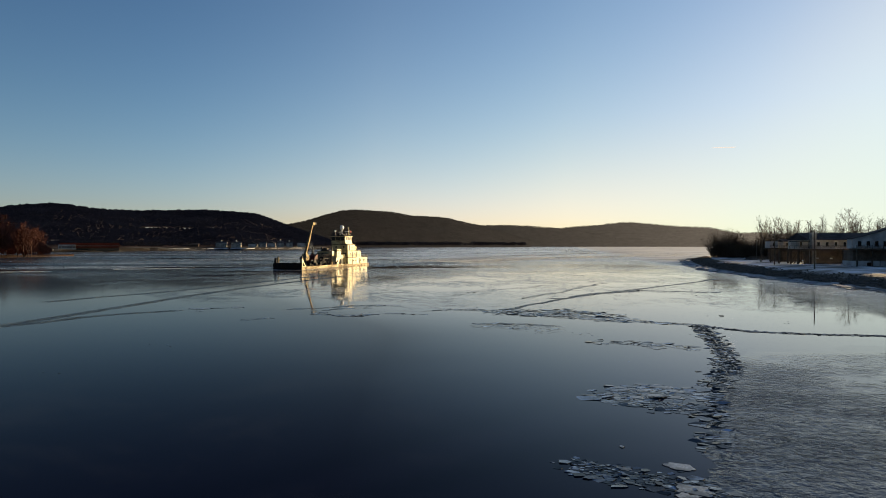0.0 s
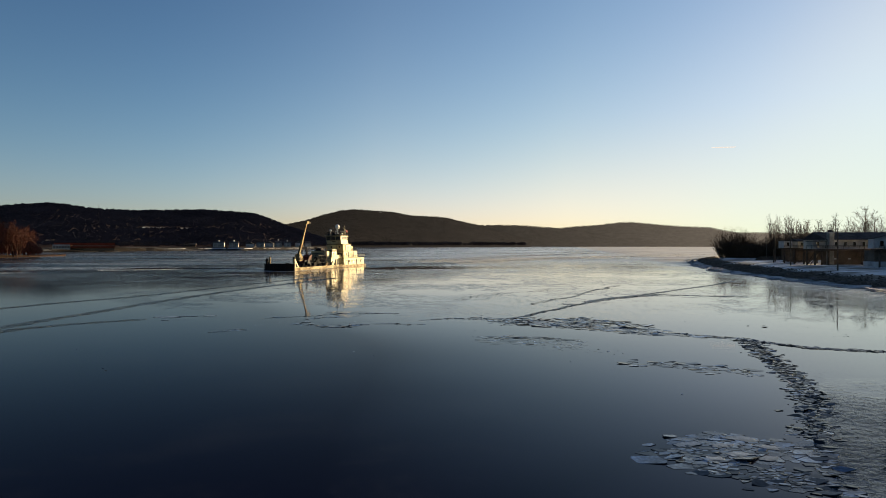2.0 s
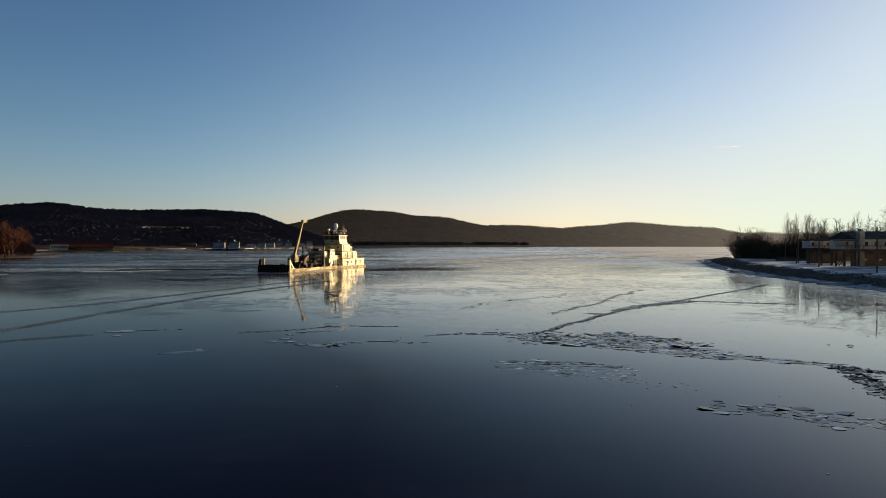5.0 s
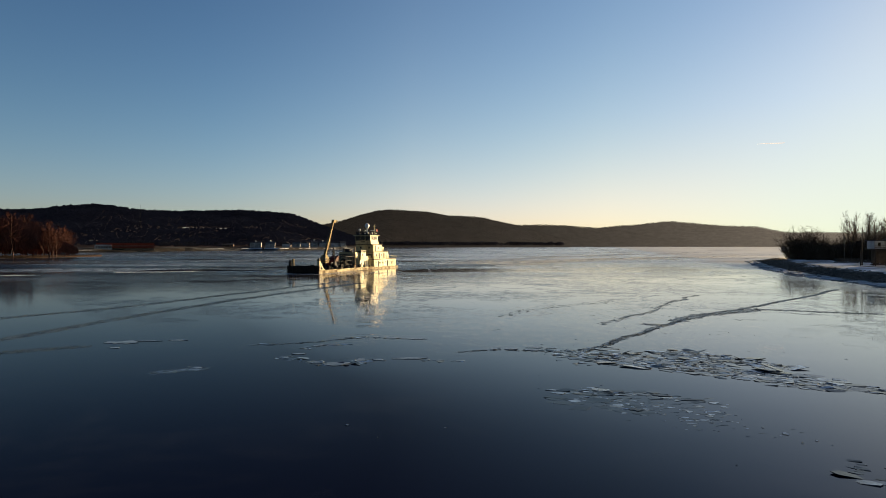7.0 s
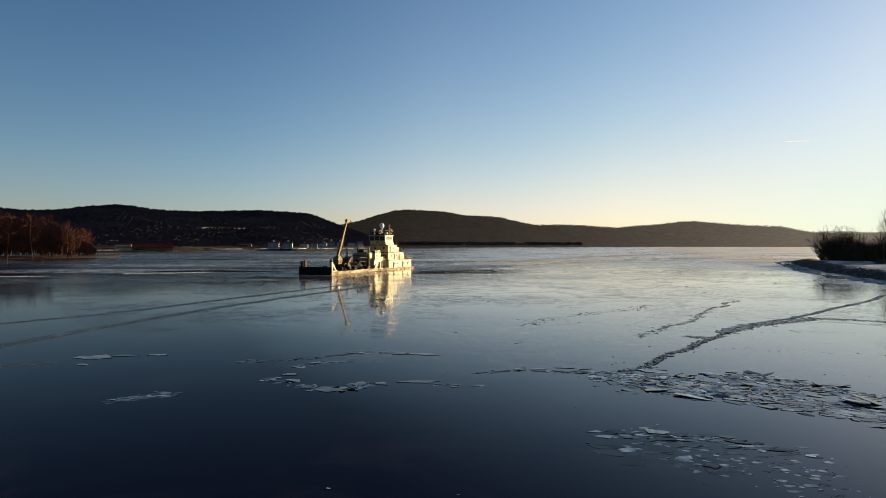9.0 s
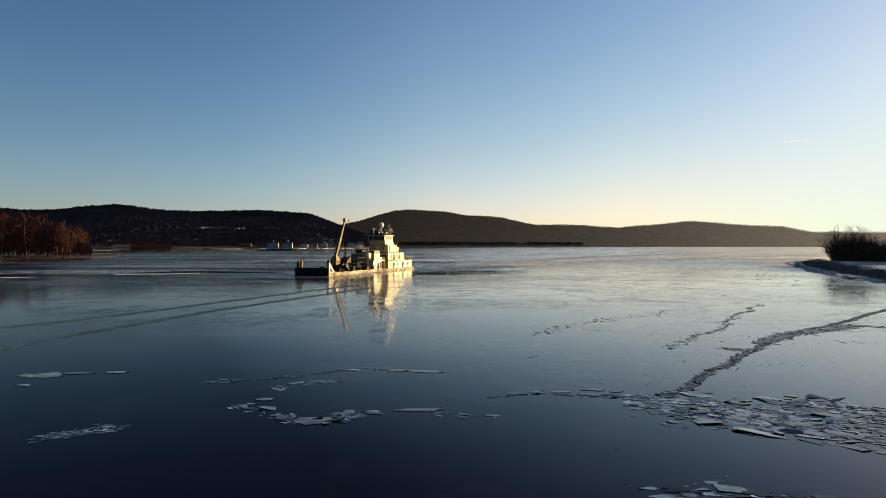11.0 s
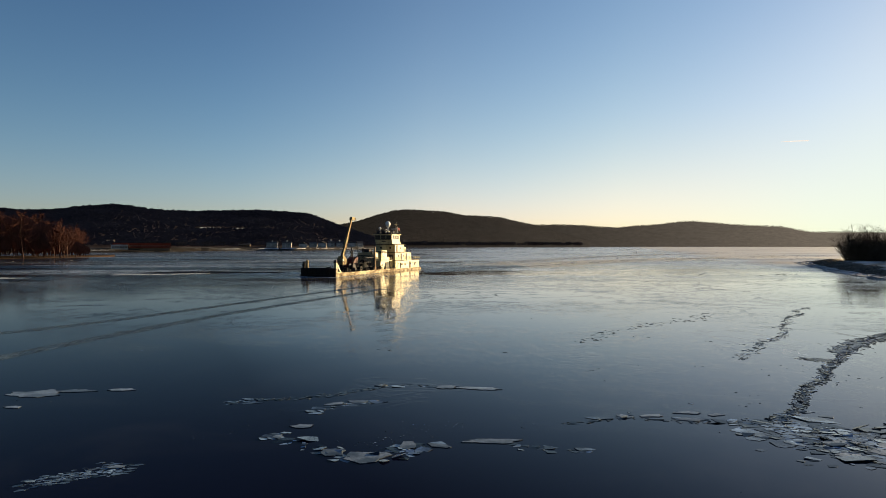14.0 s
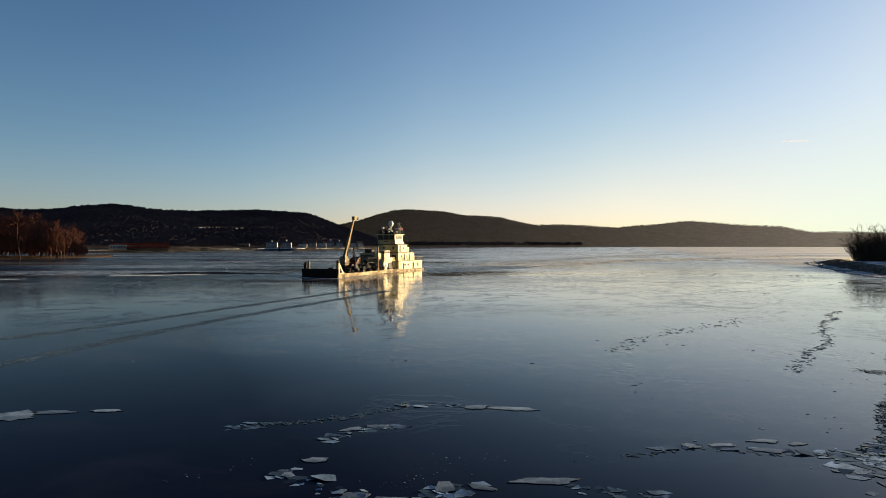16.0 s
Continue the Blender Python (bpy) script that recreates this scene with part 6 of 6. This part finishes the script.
shattered([(-11.4, 67.6), (-9.2, 67.7), (-6.4, 67.4)], 0.13, 0.22, 100, 0.5, 0.05, 0.005, mix=0.7, long=2.4, seed=25)
shattered([(-18.3, 63.5), (-17.1, 64.0)], 0.16, 0.2, 50, 0.8, 0.03, 0.008, mix=0.8, long=2.0, seed=26)
shattered([(-19.9, 54.5), (-18.9, 55.2), (-17.9, 55.9)], 0.24, 0.08, 330, 0.8, 0.03, 0.004, mix=0.85, long=2.4, turn=0.3, seed=27)
strew(BRASH, [(-17.2, 64.2), (-15.4, 64.6), (-13.4, 65.6), (-11.2, 67.3)], 0.25, 0.15, 0.08, 0.3)
strew(PAVE, [(-9.5, 60.2), (-7.8, 61.2), (-6.6, 61.8)], 0.07, 0.55, 0.008, 0.035)
strew(PAVE, [(-11.5, 58.6), (-9.5, 59.0), (-8.0, 59.4)], 0.08, 0.45, 0.008, 0.04)
strew(PAVE, [(-4.6, 61.2), (-3.6, 61.5)], 0.07, 0.25, 0.008, 0.03)
strew(PAVE, [(-17.2, 58.2), (-16.4, 59.4), (-15.2, 60.6), (-13.8, 61.0)], 0.2, 0.22, 0.008, 0.03)
# two parallel tracks of crushed ice
for line in ([(-41, 50), (-40.1, 55.3), (-39.4, 62), (-38.6, 68.5), (-38.0, 76), (-37.0, 83.2), (-35.0, 95), (-31.8, 107.2), (-28.3, 118.9), (-24.5, 133)],
             [(-52, 72), (-49.4, 78.7), (-45.9, 84.3), (-43.0, 91.4), (-39.3, 104.3), (-33.9, 122.0), (-29, 138)],
             [(-42, 48), (-38.5, 53.3), (-37.4, 56.7), (-34.3, 59.8), (-30.3, 62.4)]):
    ribbon("water_old_track", line, 0.9, TRACK, "narrow dark track crushed through the ice")
    for off in (-0.55, 0.5):
        strew(BRASH, [(x + off, y) for x, y in line], 0.10, 0.14, 0.04, 0.13, tilt=0.10, long=2.0)
    strew(BRASH, line, 0.08, 0.34, 0.03, 0.09, tilt=0.08, long=1.8)
    strew(PAVE, line, 0.22, 0.45, 0.03, 0.09, tilt=0.06)
# crushed ice astern and loose drift beyond the boat
strew(WAKE, [(-14, 250), (4, 292), (38, 365), (84, 440), (140, 520)], 0.07, 4.2, 0.14, 0.5, tilt=0.05, long=2.2)
for line, w in (([(8, 232), (50, 296), (112, 358), (170, 400)], 1.6), ([(-4, 250), (24, 290), (60, 338), (120, 388), (190, 440)], 2.6), ([(4, 245), (40, 296), (96, 358)], 0.9)):
    ribbon("ice_wake_band", line, w, SHELF, "band of white crushed ice along the boat track")
    strew(WAKE, line, 0.05, w, 0.2, 0.7, tilt=0.04, long=2.6, turn=0.9)
strew(WAKE, [(-52.6, 168.6), (-50.4, 166.9), (-47.6, 165.9), (-44.6, 165.6), (-42.6, 166.3)], 0.03, 0.35, 0.08, 0.3, tilt=0.3)
strew(WAKE, [(-42.4, 166.6), (-39.5, 176), (-36, 188)], 0.12, 0.25, 0.08, 0.25, tilt=0.2)
strew(WAKE, [(-100, 171), (-91, 175), (-83, 180)], 0.05, 1.0, 0.1, 0.5, tilt=0.05, long=2.4, turn=0.2)
strew(WAKE, [(-124, 153), (-119, 155), (-113, 156)], 0.05, 0.8, 0.1, 0.45, tilt=0.05, long=2.4, turn=0.2)
strew(WAKE, [(-60, 214), (-44, 222), (-34, 232)], 0.06, 1.2, 0.1, 0.5, tilt=0.05, long=2.4, turn=0.2)
for k in range(22000):
    x, y = rng.uniform(-300, 240), 120 + 520 * rng.random() ** 1.3
    if noise.noise((x / 60, y / 22, 9)) + 0.4 * noise.noise((x / 14, y / 6, 5)) > 0.16 and inland(x, y) < -4:
        (WAKE if k % 6 == 0 and y > 180 else PAVE).slab(x, y, rng.uniform(0.06, 0.30) * y / 220, 0.02, 0.02, rng, 2.2, rng.gauss(0, 0.4))
for k in range(1500):
    x, y = rng.uniform(-60, 75), 30 + 110 * rng.random()
    if noise.noise((x / 9, y / 5, 4)) > 0.30 and inland(x, y) < -4:
        PAVE.slab(x, y, rng.uniform(0.015, 0.055), 0.006, 0.04, rng, 1.8, rng.gauss(0, 0.4))
for k in range(34000):
    x, y = rng.uniform(-45, 80), 52 + 120 * rng.random() ** 1.4
    w = noise.noise((x / 26, y / 11, 2)) + 0.6 * noise.noise((x / 6, y / 2.6, 8))
    edge = abs(noise.noise((x / 17, y / 8, 31)))
    if edge < 0.016 and w > 0.05 and inland(x, y) < -5 and x + 0.5 * y > 24:
        BRASH.slab(x, y, rng.uniform(0.25, 0.8) * (y - 30) * 0.0009, 0.004, 0.02, rng, rng.uniform(2, 5), rng.gauss(0, 0.3))
PAVE.made("broken_ice", FLOE, "broken pale ice plates frozen into the river", "broken ice", None, EDGE)
BRASH.made("brash_ice", RUBBLE, "dark brash ice along cracks in the river ice", "brash ice", None, EDGE)
WAKE.made("crushed_ice", SHELF, "white crushed ice in the boat track and far drifts", "crushed ice")


def floe(x, y, w, d, seed, turn=0.0, tilt=0.0, clear=False):
    """A single larger plate with a broken edge."""
    rg = random.Random(seed)
    n = rg.randint(6, 10)
    core = []
    for k in range(n):
        a = math.tau * (k + rg.uniform(-0.35, 0.35)) / n
        q = rg.uniform(0.5, 1.1)
        core.append(Vector((w / 2 * q * math.cos(a), d / 2 * q * math.sin(a))))
    ring = []
    for k in range(n):
        one, two = core[k], core[(k + 1) % n]
        ring.append(tuple(one))
        for f in (0.3, 0.65):
            cut = one.lerp(two, f + rg.uniform(-0.1, 0.1)) * rg.choice((1.0, 0.95, 0.88, 1.04, 0.82))
            ring.append(tuple(cut))
    n = len(ring)
    bm = bmesh.new()
    lo = [bm.verts.new((px, py, -0.02)) for px, py in ring]
    mid = [bm.verts.new((px, py, 0.014)) for px, py in ring]
    hi = [bm.verts.new((px * 0.985, py * 0.985, 0.02)) for px, py in ring]
    bm.faces.new(hi), bm.faces.new(list(reversed(lo)))
    for k in range(n):
        j = (k + 1) % n
        bm.faces.new((lo[k], lo[j], mid[j], mid[k]))
        bm.faces.new((mid[k], mid[j], hi[j], hi[k]))
    ob = part("ice_floe", bm, CLEAR if clear else FLOEBIG)
    ob.data.materials.append(EDGE)
    ob.data.polygons.foreach_set("material_index", [0] + [1] * (len(ob.data.polygons) - 1))
    ob.matrix_world = pose(x, y, 0.004 + abs(math.sin(radians(tilt * 0.25))) * d * 0.4, tilt * 0.25, 0, turn)
    return tagged(ob, "clear glassy plate of ice with broken edges" if clear else "frosted plate of ice with broken edges lying on dark ice", "ice floe", "ice floes")


for k, (x, y, w, d, turn, tilt) in enumerate((
        (-9.9, 57.5, 1.9, 1.5, 10, 2), (-11.3, 57.9, 1.3, 0.9, 20, 4), (-8.7, 58.8, 0.9, 1.1, 30, 5), (-7.5, 58.9, 1.2, 0.6, 0, 3), (-5.6, 59.6, 2.4, 0.7, 8, 2),
        (-28.4, 64.3, 3.6, 1.7, 8, 0), (-26.9, 65.0, 2.2, 0.9, 10, 0), (-24.8, 65.4, 2.0, 0.5, 2, 1), (-27.6, 62.0, 0.9, 0.5, 0, 0), (-18.2, 55.9, 0.9, 0.45, 20, 0),
        (-6.4, 67.4, 2.6, 0.6, -3, 2), (-8.0, 67.5, 1.3, 0.7, 0, 3), (-12.9, 63.9, 1.4, 0.6, 15, 3), (-11.9, 64.4, 1.2, 0.6, 5, 3), (-13.4, 60.6, 1.2, 0.5, 5, 3), (-13.9, 59.3, 0.6, 0.5, 0, 2),
        (2.9, 63.0, 1.5, 0.6, -6, 5), (3.2, 64.0, 1.6, 0.6, 5, 2), (0.2, 63.2, 0.9, 0.5, 0, 3), (1.4, 63.4, 1.4, 0.5, 0, 2), (4.3, 63.8, 1.0, 0.5, 0, 2),
        (7.6, 17.7, 1.3, 0.85, -15, 0), (5.7, 17.6, 0.9, 0.5, -12, 0), (7.4, 16.0, 1.4, 1.0, -24, 0), (6.3, 19.6, 0.3, 0.3, 0, 0), (7.0, 15.6, 0.8, 0.6, 0, 0),
        (8.8, 27.6, 1.2, 0.7, 12, 1), (9.9, 27.5, 1.1, 0.6, 5, 1), (11.1, 28.2, 1.5, 0.7, -8, 1), (11.6, 27.3, 1.0, 0.7, 0, 1), (10.2, 26.6, 1.1, 0.5, 0, 1), (11.0, 26.2, 1.0, 0.5, 20, 1), (9.0, 26.2, 0.9, 0.5, 10, 1),
        (7.6, 60.6, 1.6, 0.9, 5, 3), (8.6, 59.6, 1.7, 0.9, -10, 3), (9.6, 60.2, 2.0, 1.0, -10, 2), (10.8, 59.0, 1.5, 0.9, 0, 4), (7.2, 59.2, 1.4, 0.8, 12, 2), (11.8, 58.0, 1.7, 0.7, -20, 3), (13.4, 57.0, 2.0, 0.6, -22, 3), (14.8, 55.6, 2.4, 0.6, -22, 3), (14.6, 61.0, 1.6, 0.8, -10, 3), (13.2, 61.8, 1.5, 0.7, -10, 4), (15.8, 59.8, 1.6, 0.7, -20, 3),
        (6.2, 48.7, 0.8, 0.5, 0, 1), (6.0, 51.9, 1.5, 0.5, -5, 2), (9.4, 50.5, 1.3, 0.4, 5, 2), (8.2, 51.2, 1.1, 0.4, -20, 2))):
    floe(x, y, w, d, 200 + k, turn, tilt, 45 < y < 52.5)

mark = thing("channel_buoy", pose(132, 595, 0), "small dark channel buoy frozen into the ice", "buoy")
part("float", tube(bmesh.new(), (0, 0, -0.2), (0, 0, 0.9), 0.5, 0.4, 12), STEEL, mark)
part("topmark", tube(bmesh.new(), (0, 0, 0.9), (0, 0, 1.7), 0.3, 0.06, 8), STEEL, mark)
for x, y, s in ((28.9, 57.5, 0.24), (27.6, 57.9, 0.1)):
    bb = raw("driftwood_lump", *(lambda h: (h.rock(0, 0, 0, 1, random.Random(8)), (h.v, h.f))[1])(Heap()), BLACK)
    bb.matrix_world = pose(x, y, 0.05) @ Matrix.Diagonal((s, s * 0.5, s * 0.5, 1))
    tagged(bb, "small dark lump of driftwood on the ice", "driftwood", "driftwood")
trail = raw("backdrop_contrail", *(lambda b: b)(([(0, 0, 0), (170, 0, 4), (172, 0, 8), (30, 0, 4), (0, 20, 1), (170, 20, 4)], [(0, 1, 2, 3), (0, 4, 5, 1)])), TRAIL)
trail.matrix_world = pose(1860, 3870, 684)
tagged(trail, "thin white condensation trail in the clear sky", "contrail", kind="structure")
